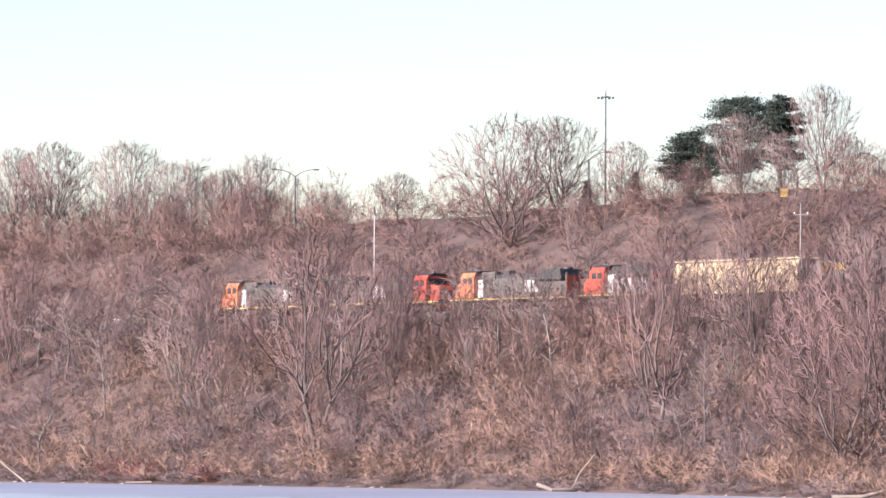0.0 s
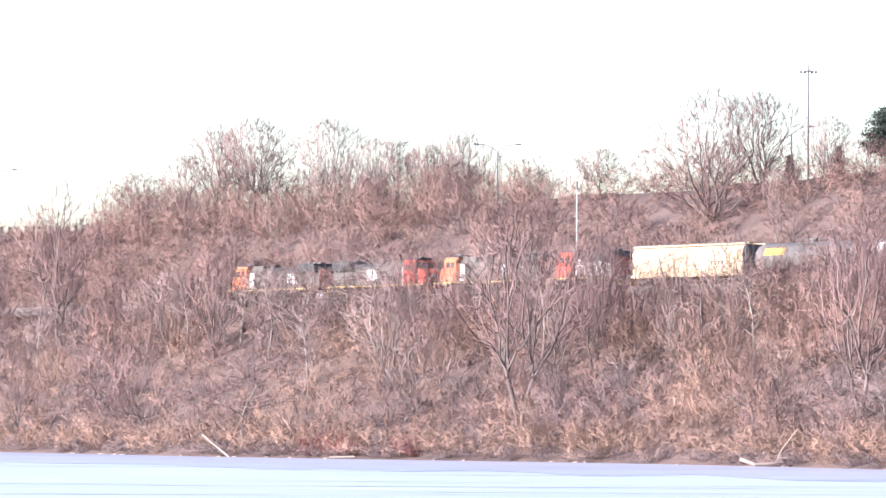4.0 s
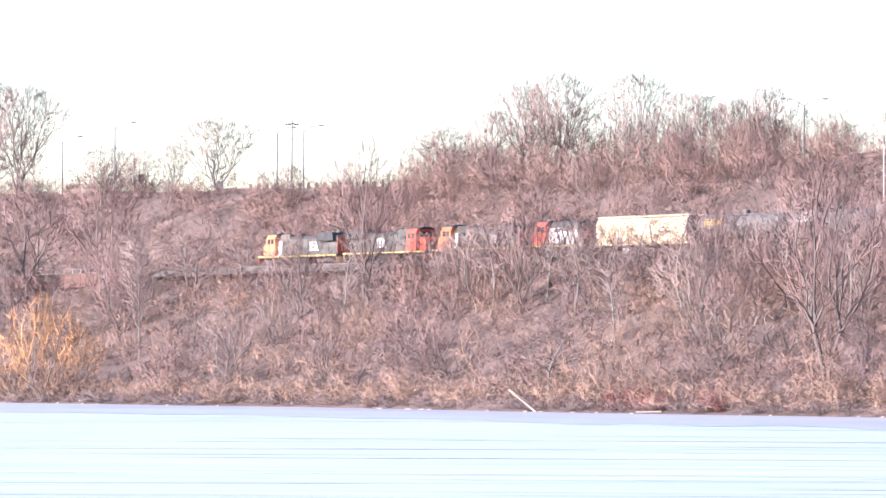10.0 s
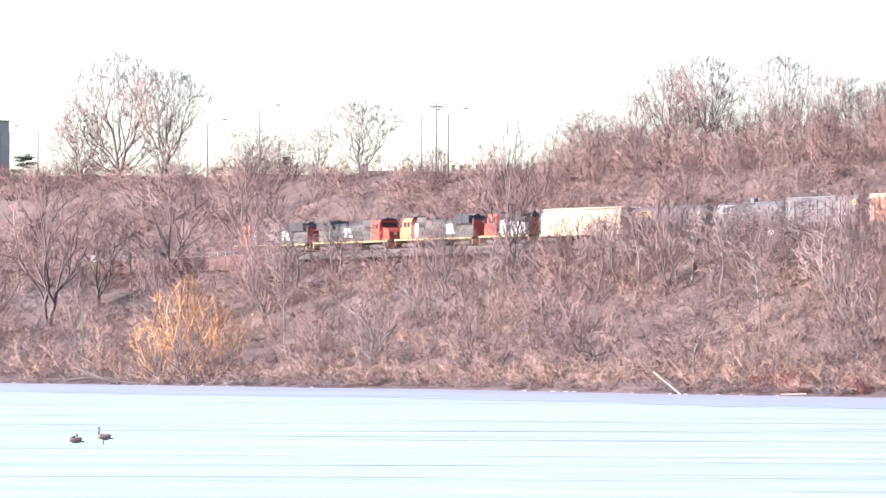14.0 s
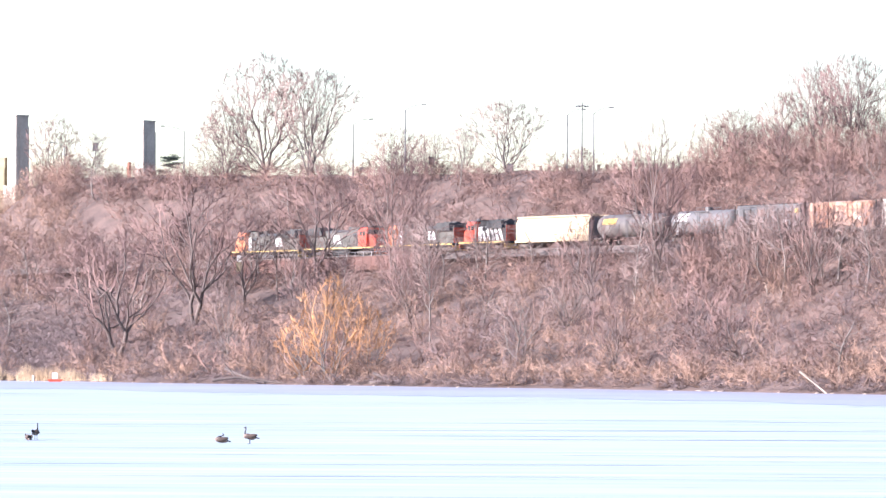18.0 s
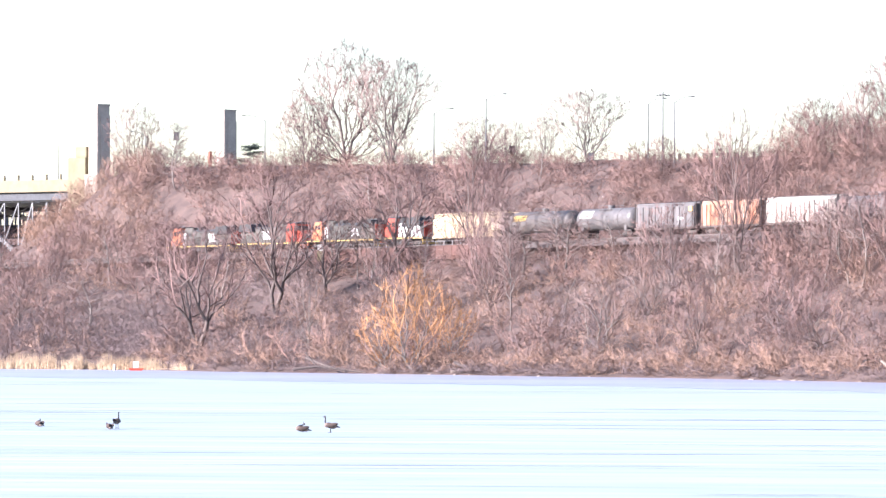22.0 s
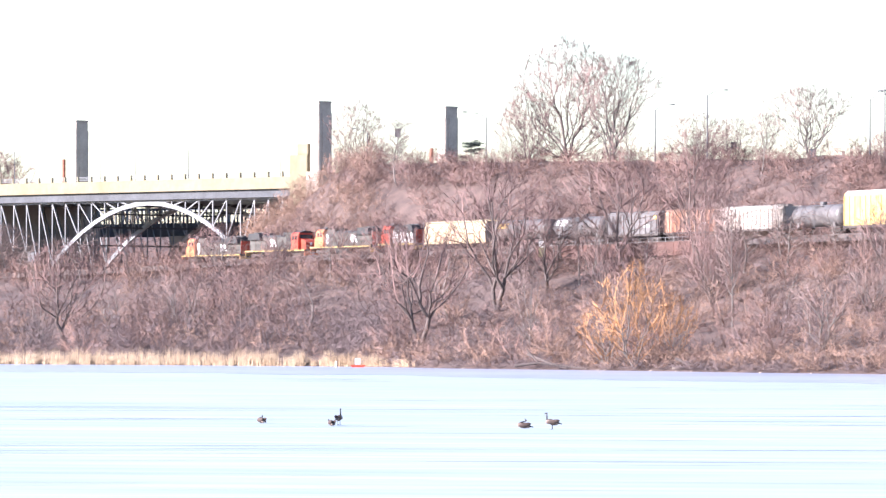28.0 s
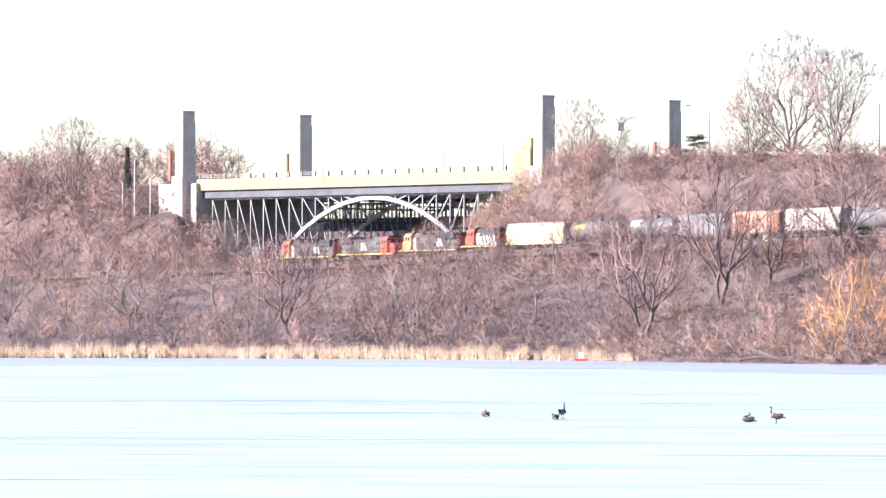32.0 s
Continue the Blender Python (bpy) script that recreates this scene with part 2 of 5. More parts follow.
# ---- ice and ground ----
def build_ice():
    bm = B()
    rings = [0, 60, 150, 260, 380, 520, 700, 1000, 2000, 4500]
    n = 96
    last = None
    c = bm.verts.new((0, 0, 0))
    for r in rings[1:]:
        ring = [bm.verts.new((r * math.cos(2 * math.pi * i / n), r * math.sin(2 * math.pi * i / n), 0)) for i in range(n)]
        for i in range(n):
            j = (i + 1) % n
            bm.faces.new((c, ring[i], ring[j]) if last is None else (last[i], ring[i], ring[j], last[j]))
        last = ring
    tagged(part("ice", bm, ICE), "pale blue frozen bay with thin wind-blown snow streaks", "ice", kind="structure")


def build_bare_ice():
    """Smooth ice in a belt off the far shore, with an uneven edge; its bluish colour includes painted reflection."""
    bm = B()
    rows = []
    for i in range(320):
        b = -12 + i * 0.11
        rim = shore(b) * 0.81 - 22 * noise.noise(Vector((b * 0.9, 0, 0))) - 9 * noise.noise(Vector((b * 5, 2, 0)))
        a = radians(b)
        rows.append([bm.verts.new((-d * math.sin(a), d * math.cos(a), 0.02)) for d in (rim, shore(b) - 25, shore(b) + 1)])
    for p, q in zip(rows, rows[1:]):
        for k in range(2):
            bm.faces.new((p[k], p[k + 1], q[k + 1], q[k]))
    bmesh.ops.recalc_face_normals(bm, faces=bm.faces)
    tagged(part("bare_ice", bm, BARE_ICE), "smooth bare ice along the far shore, its bluish tint partly painted reflection", "ice", kind="structure")


def build_streaks():
    """Long thin tongues of bare ice between the snow-dusted sheets, drawn out by the wind."""
    rng = random.Random(58)
    bm = B()
    for _ in range(130):
        b, d = rng.uniform(-7, 20), 165 + 400 * rng.random() ** 1.5
        long, wide = rng.uniform(5, 26) * d / 300, rng.uniform(0.2, 0.6) * (d / 300) ** 1.6
        a, tilt = radians(b), rng.gauss(0, 0.015)
        c, u, w = Vector((-d * math.sin(a), d * math.cos(a), 0.012)), Vector((math.cos(a), math.sin(a), 0)), Vector((-math.sin(a), math.cos(a), 0))
        rim = []
        for side in (1, -1):
            for k in range(9):
                f = (k / 4 - 1) * side
                thick = wide * (1 - f * f) ** 0.7 * rng.uniform(0.4, 1.0)
                rim.append(bm.verts.new(c + u * f * long + w * (thick * side + tilt * f * long)) if k < 8 else None)
        bm.faces.new([v for v in rim if v])
    bmesh.ops.recalc_face_normals(bm, faces=bm.faces)
    tagged(part("ice_streaks", bm, THIN_ICE), "thin bluish wind-drawn streaks across the frozen bay", "ice", kind="stuff")


def build_ground():
    bear = np.concatenate([np.arange(-40, -6, 1.0), np.arange(-6, 20, 0.12), np.arange(20, 41, 1.0)])
    steps = np.concatenate([np.linspace(-8, 0, 4), np.linspace(2, 400, 170), np.linspace(420, 3600, 24)])
    verts, nb, ns = [], len(bear), len(steps)
    for b in bear:
        d = shore(b) + steps
        z = ground(b, d)
        a = radians(b)
        verts.append(np.stack([-d * math.sin(a), d * math.cos(a), z], 1))
    v = np.concatenate(verts)
    inner = np.tile((steps > 4) & (steps < 700), nb)
    bench = np.abs(np.concatenate([shore(b) + steps - railway(b) for b in bear])) < 14
    wob = np.array([noise.noise(Vector((p[0] / 9, p[1] / 9, 0))) * 0.9 + noise.noise(Vector((p[0] / 3, p[1] / 3, 5))) * 0.35 if q and not k else 0.0
                    for p, q, k in zip(v, inner, bench)])
    v[:, 2] += wob
    i = np.arange((nb - 1) * (ns - 1))
    a = (i // (ns - 1)) * ns + i % (ns - 1)
    tris = np.concatenate([np.stack([a, a + 1, a + ns + 1], 1), np.stack([a, a + ns + 1, a + ns], 1)])
    me = tri_mesh("ground", v, tris[:, ::-1], SOIL)
    me.polygons.foreach_set("use_smooth", np.ones(len(tris), dtype=bool))
    tagged(new("ground", me), "brown leaf-littered bank rising from the ice to a ridge", "ground", kind="structure")


def ribbon(bm, s0, s1, step, lines):
    """A strip along the railway: lines of (side, height over the rail)."""
    rows = []
    s = s0
    while s <= s1 + 0.01:
        rows.append([bm.verts.new((*track(s, w)[:2], rail_z(s) + h)) for w, h in lines])
        s += step
    for p, q in zip(rows, rows[1:]):
        for k in range(len(lines) - 1):
            bm.faces.new((p[k], p[k + 1], q[k + 1], q[k]))
    bmesh.ops.recalc_face_normals(bm, faces=bm.faces)
    return bm


def build_railway():
    bed = tagged(part("ballast_bed", ribbon(B(), -180, 640, 5, [(8.2, -1.1), (6.6, -0.25), (-2.0, -0.25), (-3.6, -1.1)]), BALLAST),
                 "grey-brown crushed stone ballast bed of the railway", "ballast", kind="structure")
    for k, off in enumerate((0.0, 4.4)):
        rw = tagged(new("railway_track"), "pair of worn steel rails on wooden sleepers", "track", group="railway tracks")
        for g in (-0.7175, 0.7175):
            part("rail", ribbon(B(), -180, 640, 5, [(off + g - 0.05, -0.17), (off + g - 0.04, 0.0), (off + g + 0.04, 0.0), (off + g + 0.05, -0.17)]), STEEL, rw)
        me = None
        for i in range(140):
            s = 380 + i * 1.6 if k else 20 + i * 1.6
            if me is None:
                bm = box(B(), -0.12, 0.12, -1.3, 1.3, -0.34, -0.165)
                me = bpy.data.meshes.new("sleeper")
                bm.to_mesh(me)
                bm.free()
                me.materials.append(TIE)
            o = new("sleeper", me)
            x, y, h = track(s, off)
            o.matrix_basis = pose(x, y, rail_z(s), 0, 0, math.degrees(h))
            o.parent = rw


build_ice()
build_bare_ice()
build_streaks()
build_ground()
build_railway()


# ---- the train: vehicles run along +x, y to the left, z up from the rail ----
TRAIN = []


def bogie(veh, x, axles, pitch=1.7, r=0.5):
    half = pitch * (axles - 1) / 2
    b = new("bogie")
    b.parent = veh
    b.matrix_basis = pose(x, 0, 0)
    for side in (-1, 1):
        bm = box(B(), -half - 0.55, half + 0.55, side * 1.0 - 0.09, side * 1.0 + 0.09, 0.45, 0.85, 0.05)
        for i in range(axles):
            box(bm, -half + i * pitch - 0.2, -half + i * pitch + 0.2, side * 1.0 - 0.13, side * 1.0 + 0.13, 0.3, 0.62, 0.04)
        for i in range(axles - 1):
            box(bm, -half + (i + 0.5) * pitch - 0.22, -half + (i + 0.5) * pitch + 0.22, side * 1.0 - 0.12, side * 1.0 + 0.12, 0.3, 0.8, 0.04)
        part("side_frame", bm, RUNNING_GEAR, b)
    for i in range(axles):
        bm = B()
        for side in (-0.75, 0.75):
            cyl(bm, (-half + i * pitch, side - 0.07, r), (-half + i * pitch, side + 0.07, r), r, n=20)
        cyl(bm, (-half + i * pitch, -0.7, r), (-half + i * pitch, 0.7, r), 0.09, n=8)
        part("wheelset", bm, RUNNING_GEAR, b)


def couplers(veh, length):
    for e in (-1, 1):
        part("coupler", box(B(), *sorted((e * (length / 2 - 0.9), e * (length / 2 + 0.25))), -0.13, 0.13, 0.75, 1.05, 0.03), RUNNING_GEAR, veh)


def vehicle(name, label, category, s, length, axles, inset, facing=1):
    v = tagged(new(name), label, category, group="train")
    v["facing"] = facing
    for e in (-1, 1):
        bogie(v, e * (length / 2 - inset), axles, 1.75 if axles == 3 else 1.78)
    couplers(v, length)
    TRAIN.append((v, s, facing))
    return v


def locomotive(s, length, label, facing=1, hood=LOCO_GREY, cab_mat=LOCO_ORANGE, stripes=False, axles=3, roof=LOCO_BLACK):
    v = vehicle("diesel_locomotive", label, "locomotive", s, length, axles, 4.3 if axles == 3 else 3.4, facing)
    h = length / 2
    part("underframe", box(B(), -h + 0.5, h - 0.5, -1.5, 1.5, 1.1, 1.45, 0.04), LOCO_BLACK, v)
    for side in (-1, 1):
        part("sill_stripe", box(B(), -h + 0.6, h - 0.6, side * 1.53 - 0.02, side * 1.53 + 0.02, 1.22, 1.38), YELLOW_PAINT, v, "yellow safety stripe along the sill")
    part("fuel_tank", box(B(), -2.6, 2.6, -1.35, 1.35, 0.35, 1.1, 0.2), LOCO_BLACK, v)
    cab0, cab1 = h - 5.4, h - 2.9
    # long hood with a rounded roof edge
    hood_end = -h + 1.3
    part("long_hood", prism(B(), [(-0.92, 1.45), (-0.92, 3.55), (-0.75, 3.85), (0.75, 3.85), (0.92, 3.55), (0.92, 1.45)], hood_end, cab0), hood, v)
    part("hood_roof", prism(B(), [(-0.94, 3.55), (-0.78, 3.9), (0.78, 3.9), (0.94, 3.55), (0.80, 3.5), (-0.80, 3.5)], hood_end + 0.05, cab0 - 0.02), roof, v, "black hood roof")
    part("radiator", plate(B(), [(hood_end + 0.2, 3.2), (hood_end + 0.5, 4.25), (hood_end + 4.2, 4.3), (hood_end + 4.9, 3.2)], -1.45, 1.45), LOCO_BLACK, v, "black flared radiator section")
    part("hood_end", box(B(), hood_end - 0.06, hood_end, -0.9, 0.9, 1.46, 3.6, 0.02), LOCO_RED, v, "red end panel")
    for i in range(3):
        part("roof_fan", cyl(B(), (hood_end + 1.0 + i * 1.3, 0, 4.25), (hood_end + 1.0 + i * 1.3, 0, 4.45), 0.55, n=16), LOCO_BLACK, v)
    part("exhaust_pipe", box(B(), cab0 - 5.2, cab0 - 3.9, -0.45, 0.45, 3.88, 4.35, 0.08), LOCO_BLACK, v)
    part("dynamic_brake", box(B(), cab0 - 3.4, cab0 - 0.6, -0.98, 0.98, 3.45, 4.25, 0.12), hood, v)
    part("air_intake", box(B(), cab0 - 2.8, cab0 - 1.2, -1.0, 1.0, 2.9, 3.4, 0.02), LOCO_BLACK, v)
    n = int((cab0 - hood_end - 5.5) / 0.75)
    for i in range(n):
        x = hood_end + 5.2 + i * 0.75
        for side in (-1, 1):
            part("hood_door", box(B(), x + 0.04, x + 0.68, side * 0.935 - 0.018, side * 0.935 + 0.018, 1.6, 2.8), hood, v)
    # cab, nose and windows
    part("cab", prism(B(), [(-1.5, 1.45), (-1.5, 3.7), (-1.2, 4.2), (-0.6, 4.4), (0.6, 4.4), (1.2, 4.2), (1.5, 3.7), (1.5, 1.45)], cab0, cab1), cab_mat, v)
    part("cab_roof", prism(B(), [(-1.22, 4.2), (-0.6, 4.43), (0.6, 4.43), (1.22, 4.2), (1.0, 4.15), (-1.0, 4.15)], cab0 - 0.1, cab1 + 0.15), LOCO_BLACK, v)
    part("nose", plate(B(), [(cab1, 1.45), (cab1, 3.15), (h - 1.5, 2.95), (h - 1.15, 2.6), (h - 1.1, 1.45)], -0.95, 0.95), LOCO_RED if cab_mat is LOCO_RED else LOCO_ORANGE, v)
    part("windscreen", box(B(), cab1 - 0.01, cab1 + 0.03, -1.15, 1.15, 3.25, 3.85, 0.01), WINDOW_GLASS, v)
    for side in (-1, 1):
        for x in (cab0 + 0.35, cab0 + 1.35):
            part("cab_window", box(B(), x, x + 0.75, side * 1.5 - 0.02, side * 1.5 + 0.02, 3.0, 3.62, 0.01), WINDOW_GLASS, v)
        part("white_panel", box(B(), cab0 - 1.0, cab0 - 0.05, side * 0.945 - 0.02, side * 0.945 + 0.02, 1.5, 3.4), WHITE_PAINT, v, "white block behind the cab")
        # plain emblem: two slanting slabs
        ex = hood_end + (length - 8) * 0.5
        y0, y1 = side * 0.96 - 0.02, side * 0.96 + 0.02
        bm = plate(B(), [(ex, 1.95), (ex, 3.2), (ex - side * 1.05, 3.2), (ex - side * 1.05, 1.95)], y0, y1)
        plate(bm, [(ex - side * 1.35, 1.95), (ex - side * 1.35, 3.2), (ex - side * 1.7, 3.2), (ex - side * 2.5, 1.95)], y0, y1)
        if not stripes:
            part("emblem", bm, WHITE_PAINT, v, "white block emblem")
        else:
            bm.free()
            for i in range(5):
                x = hood_end + 0.6 + i * 1.25
                part("stripe", plate(B(), [(x + 1.0, 3.45), (x + 1.75, 3.45), (x + 0.75, 1.5), (x, 1.5)], *sorted((side * 0.965, side * 0.985))), WHITE_PAINT, v, "slanting white stripe")
        bm = B()
        x = -h + 0.9
        while x < cab0:
            cyl(bm, (x, side * 1.46, 1.45), (x, side * 1.46, 2.45), 0.025, n=5)
            x += 1.8
        cyl(bm, (-h + 0.9, side * 1.46, 2.45), (cab0, side * 1.46, 2.45), 0.025, n=5)
        part("handrail", bm, LOCO_GREY, v)
    for e in (-1, 1):
        part("pilot_plate", box(B(), *sorted((e * (h - 0.75), e * (h - 0.6))), -1.45, 1.45, 0.4, 1.4, 0.03), YELLOW_PAINT if e < 0 else LOCO_ORANGE, v)
        part("step", box(B(), *sorted((e * (h - 1.3), e * (h - 0.7))), -1.52, 1.52, 0.45, 0.6), LOCO_BLACK, v)
    part("horn", cyl(B(), (cab0 + 0.6, 0.4, 4.5), (cab0 + 1.3, 0.4, 4.5), 0.06, 0.14, n=8), POLE_STEEL, v)
    part("headlight", cyl(B(), (h - 1.2, 0, 2.35), (h - 1.06, 0, 2.35), 0.22, n=12), WHITE_PAINT, v)
    return v


def hopper(s, length, label, paint, ribs, height=4.65, end_shade=None, patch=False, rounded=False):
    v = vehicle("covered_hopper_car", label, "hopper car", s, length, 2, 2.3)
    h = length / 2
    w, zt = 1.58, height - 0.35
    side = [(-w, 1.15), (-w, zt - 0.3), (-w + 0.25, zt), (w - 0.25, zt), (w, zt - 0.3), (w, 1.15)]
    if rounded:
        side = [(-w + 0.1, 1.15), (-w, 1.9), (-w, zt - 0.7), (-w + 0.25, zt - 0.2), (-w + 0.6, zt), (w - 0.6, zt), (w - 0.25, zt - 0.2), (w, zt - 0.7), (w, 1.9), (w - 0.1, 1.15)]
    part("body", prism(B(), side, -h + 0.9, h - 0.9), paint, v)
    # ends can take a darker colour that stands in for their shade
    for e in (-1, 1):
        part("end_sheet", prism(B(), [(y * 0.985, z) for y, z in side], *sorted((e * (h - 0.9), e * (h - 0.84)))), end_shade or paint, v)
        bm = plate(B(), [(e * (h - 0.3), 1.15), (e * (h - 0.3), 1.3), (e * (h - 0.85), 1.3), (e * (h - 0.85), 1.15)], -1.5, 1.5)
        for y in (-1.45, 1.45):
            box(bm, *sorted((e * (h - 0.42), e * (h - 0.32))), y - 0.05, y + 0.05, 1.2, zt + 0.2)
            for k in range(8):
                box(bm, *sorted((e * (h - 0.85), e * (h - 0.35))), y - 0.02, y + 0.02, 1.4 + k * 0.38, 1.43 + k * 0.38)
        part("end_platform", bm, end_shade or RUNNING_GEAR, v)
    for sd in (-1, 1):
        part("side_sill", box(B(), -h + 0.6, h - 0.6, sd * w - 0.07, sd * w + 0.07, 1.0, 1.28, 0.02), RUNNING_GEAR if ribs else paint, v)
        part("roof_rail", box(B(), -h + 0.85, h - 0.85, sd * (w - 0.2) - 0.06, sd * (w - 0.2) + 0.06, zt - 0.02, zt + 0.12, 0.02), paint, v)
        for i in range(ribs):
            x = -h + 1.2 + (length - 2.4) * i / (ribs - 1)
            part("rib", box(B(), x - 0.06, x + 0.06, *sorted((sd * w, sd * (w + 0.11))), 1.28, zt - 0.3), paint, v)
        bm = B()
        for i in range(5 if ribs else 7):
            x = -h * 0.6 + i * 0.33
            box(bm, x, x + 0.22, *sorted((sd * (w + 0.004), sd * (w + 0.03))), 2.2 + (0.25 if i % 2 else 0), 2.6)
        part("marking", bm, WHITE_PAINT if ribs else RUNNING_GEAR, v, "unreadable stencilled bars")
    if patch:
        part("patch", box(B(), -h + 1.0, -h + 1.9, w + 0.12, w + 0.15, 3.3, 3.9), YELLOW_PAINT, v, "yellow panel")
    part("roof_hatch", box(B(), -h + 1.4, h - 1.4, -0.32, 0.32, zt, zt + 0.22, 0.05), paint, v)
    for k in range(int(length / 1.2)):
        x = -h + 1.3 + k * 1.2
        part("hatch_batten", box(B(), x, x + 0.09, -0.5, 0.5, zt + 0.22, zt + 0.32), paint, v)
    part("roof_walk", box(B(), -h + 0.4, h - 0.4, 0.55, 1.05, zt + 0.14, zt + 0.2), POLE_STEEL, v)
    for k in range(3):
        x = (k - 1) * length * 0.235
        bm = B()
        bmesh.ops.create_cone(bm, cap_ends=True, segments=4, radius1=0.5, radius2=1.9, depth=0.85, matrix=Matrix.Translation((x, 0, 0.74)) @ Matrix.Rotation(math.pi / 4, 4, "Z"))
        part("outlet_gate", bm, RUNNING_GEAR if not ribs else paint, v)
    return v


def tank_car(s, length, label, paint, panel=None):
    v = vehicle("tank_car", label, "tank car", s, length, 2, 2.2)
    h, r, z = length / 2, 1.48, 2.75
    bm = cyl(B(), (-h + 1.5, 0, z), (h - 1.5, 0, z), r, n=28, caps=False)
    for e in (-1, 1):
        prev = None
        for k in range(6):
            a = k / 5 * math.pi / 2
            ring = [bm.verts.new((e * (h - 1.5 + 0.75 * math.sin(a)), max(0.02, math.cos(a)) * r * math.cos(t), z + max(0.02, math.cos(a)) * r * math.sin(t))) for t in [i * 2 * math.pi / 28 for i in range(28)]]
            if prev:
                for i in range(28):
                    bm.faces.new((prev[i], prev[(i + 1) % 28], ring[(i + 1) % 28], ring[i]))
            prev = ring
    bmesh.ops.recalc_face_normals(bm, faces=bm.faces)
    for f in bm.faces:
        f.smooth = True
    part("tank", bm, paint, v)
    for e in (-1, 1):
        part("end_platform", box(B(), *sorted((e * (h - 0.35), e * (h - 2.6))), -1.45, 1.45, 1.0, 1.2, 0.02), RUNNING_GEAR, v)
        part("saddle", box(B(), *sorted((e * (h - 2.9), e * (h - 2.2))), -1.2, 1.2, 1.15, 1.9, 0.05), paint, v)
    part("dome_housing", cyl(B(), (0, 0, z + r - 0.1), (0, 0, z + r + 0.42), 0.5, 0.46, n=16), paint, v)
    bm = B()
    for y in (-1.0, 1.0):
        cyl(bm, (-1.6, y, z + r + 0.35), (1.6, y, z + r + 0.35), 0.03, n=5)
        for x in (-1.6, 0, 1.6):
            cyl(bm, (x, y, z + 0.95), (x, y, z + r + 0.35), 0.03, n=5)
    part("walkway_railing", bm, POLE_STEEL, v)
    part("walkway", box(B(), -1.7, 1.7, -1.05, 1.05, z + r - 0.28, z + r - 0.2), RUNNING_GEAR, v)
    for sd in (-1, 1):
        bm = B()
        for k in range(9):
            cyl(bm, (-0.25, sd * 1.52, 1.2 + k * 0.34), (0.25, sd * 1.52, 1.2 + k * 0.34), 0.02, n=5)
        for x in (-0.25, 0.25):
            cyl(bm, (x, sd * 1.52, 1.1), (x, sd * 1.52, 4.1), 0.025, n=5)
        part("ladder", bm, POLE_STEEL, v)
    for x in (-h * 0.5, h * 0.5):
        part("band", cyl(B(), (x - 0.06, 0, z), (x + 0.06, 0, z), r + 0.02, n=28), RUNNING_GEAR, v)
    if panel:
        m, x0, x1, z0, z1 = panel
        bm = B()
        n = 6
        a0, a1 = math.asin((z0 - z) / (r + 0.03)), math.asin((z1 - z) / (r + 0.03))
        rows = [[bm.verts.new((x, (r + 0.03) * math.cos(a0 + (a1 - a0) * i / n), z + (r + 0.03) * math.sin(a0 + (a1 - a0) * i / n))) for x in (x0, x1)] for i in range(n + 1)]
        for p, q in zip(rows, rows[1:]):
            bm.faces.new((p[0], q[0], q[1], p[1]))
        bmesh.ops.solidify(bm, geom=bm.faces[:], thickness=0.02)
        part("panel", bm, m, v, "bright painted panel on the tank")
    return v


def autorack(s, length, label):
    v = vehicle("autorack_car", label, "railcar", s, length, 2, 3.0)
    h = length / 2
    prof = [(-1.5, 1.05), (-1.5, 5.1), (-1.35, 5.5), (-0.9, 5.8), (0.9, 5.8), (1.35, 5.5), (1.5, 5.1), (1.5, 1.05)]
    part("body", prism(B(), prof, -h + 0.5, h - 0.5), YELLOW_PAINT, v)
    part("roof", prism(B(), [(-1.38, 5.48), (-0.92, 5.84), (0.92, 5.84), (1.38, 5.48)], -h + 0.45, h - 0.45), HOPPER_WHITE, v, "weathered whitish roof")
    for sd in (-1, 1):
        for i in range(18):
            x = -h + 0.6 + (length - 1.2) * i / 17
            part("post", box(B(), x - 0.07, x + 0.07, *sorted((sd * 1.5, sd * 1.58)), 1.1, 5.1), YELLOW_PAINT, v)
        part("side_sill", box(B(), -h + 0.4, h - 0.4, *sorted((sd * 1.5, sd * 1.62)), 0.85, 1.2), RUNNING_GEAR, v)
    for e in (-1, 1):
        part("end_door", box(B(), *sorted((e * (h - 0.5), e * (h - 0.42))), -1.4, 1.4, 1.1, 5.2, 0.02), CREAM, v)
    return v


locomotive(76.9, 23.2, "leading diesel locomotive with orange nose, grey hood and black roof", 1, hood=LOCO_GREY)
locomotive(52.8, 23.2, "diesel locomotive running long hood first, red nose trailing", -1, hood=LOCO_GREY, cab_mat=LOCO_RED)
locomotive(28.7, 23.2, "diesel locomotive with orange cab and dark olive-grey hood", 1, hood=LOCO_GREY)
locomotive(8.9, 14.8, "shorter black diesel locomotive with slanting white stripes", 1, hood=LOCO_BLACK, cab_mat=LOCO_RED, stripes=True, axles=2)
# grey on the ends of this cream car is shade put into the colour
hopper(-11.9, 22.6, "cream covered hopper car with smooth sunlit sides and ends greyed for shade", CREAM, 0, end_shade=HOPPER_GREY, rounded=True)
tank_car(-33.0, 19.6, "dark grey tank car with a yellow panel", TANK_DARK, (YELLOW_PAINT, 3.2, 7.0, 2.9, 3.7))
tank_car(-52.5, 17.6, "grey tank car with a white panel", TANK_GREY, (WHITE_PAINT, 3.0, 6.6, 2.9, 3.9))
hopper(-70.7, 18.0, "grey ribbed covered hopper car with a yellow patch", HOPPER_GREY, 10, patch=True)
hopper(-88.9, 17.4, "rust-stained orange and white ribbed hopper car", HOPPER_RUST, 14)
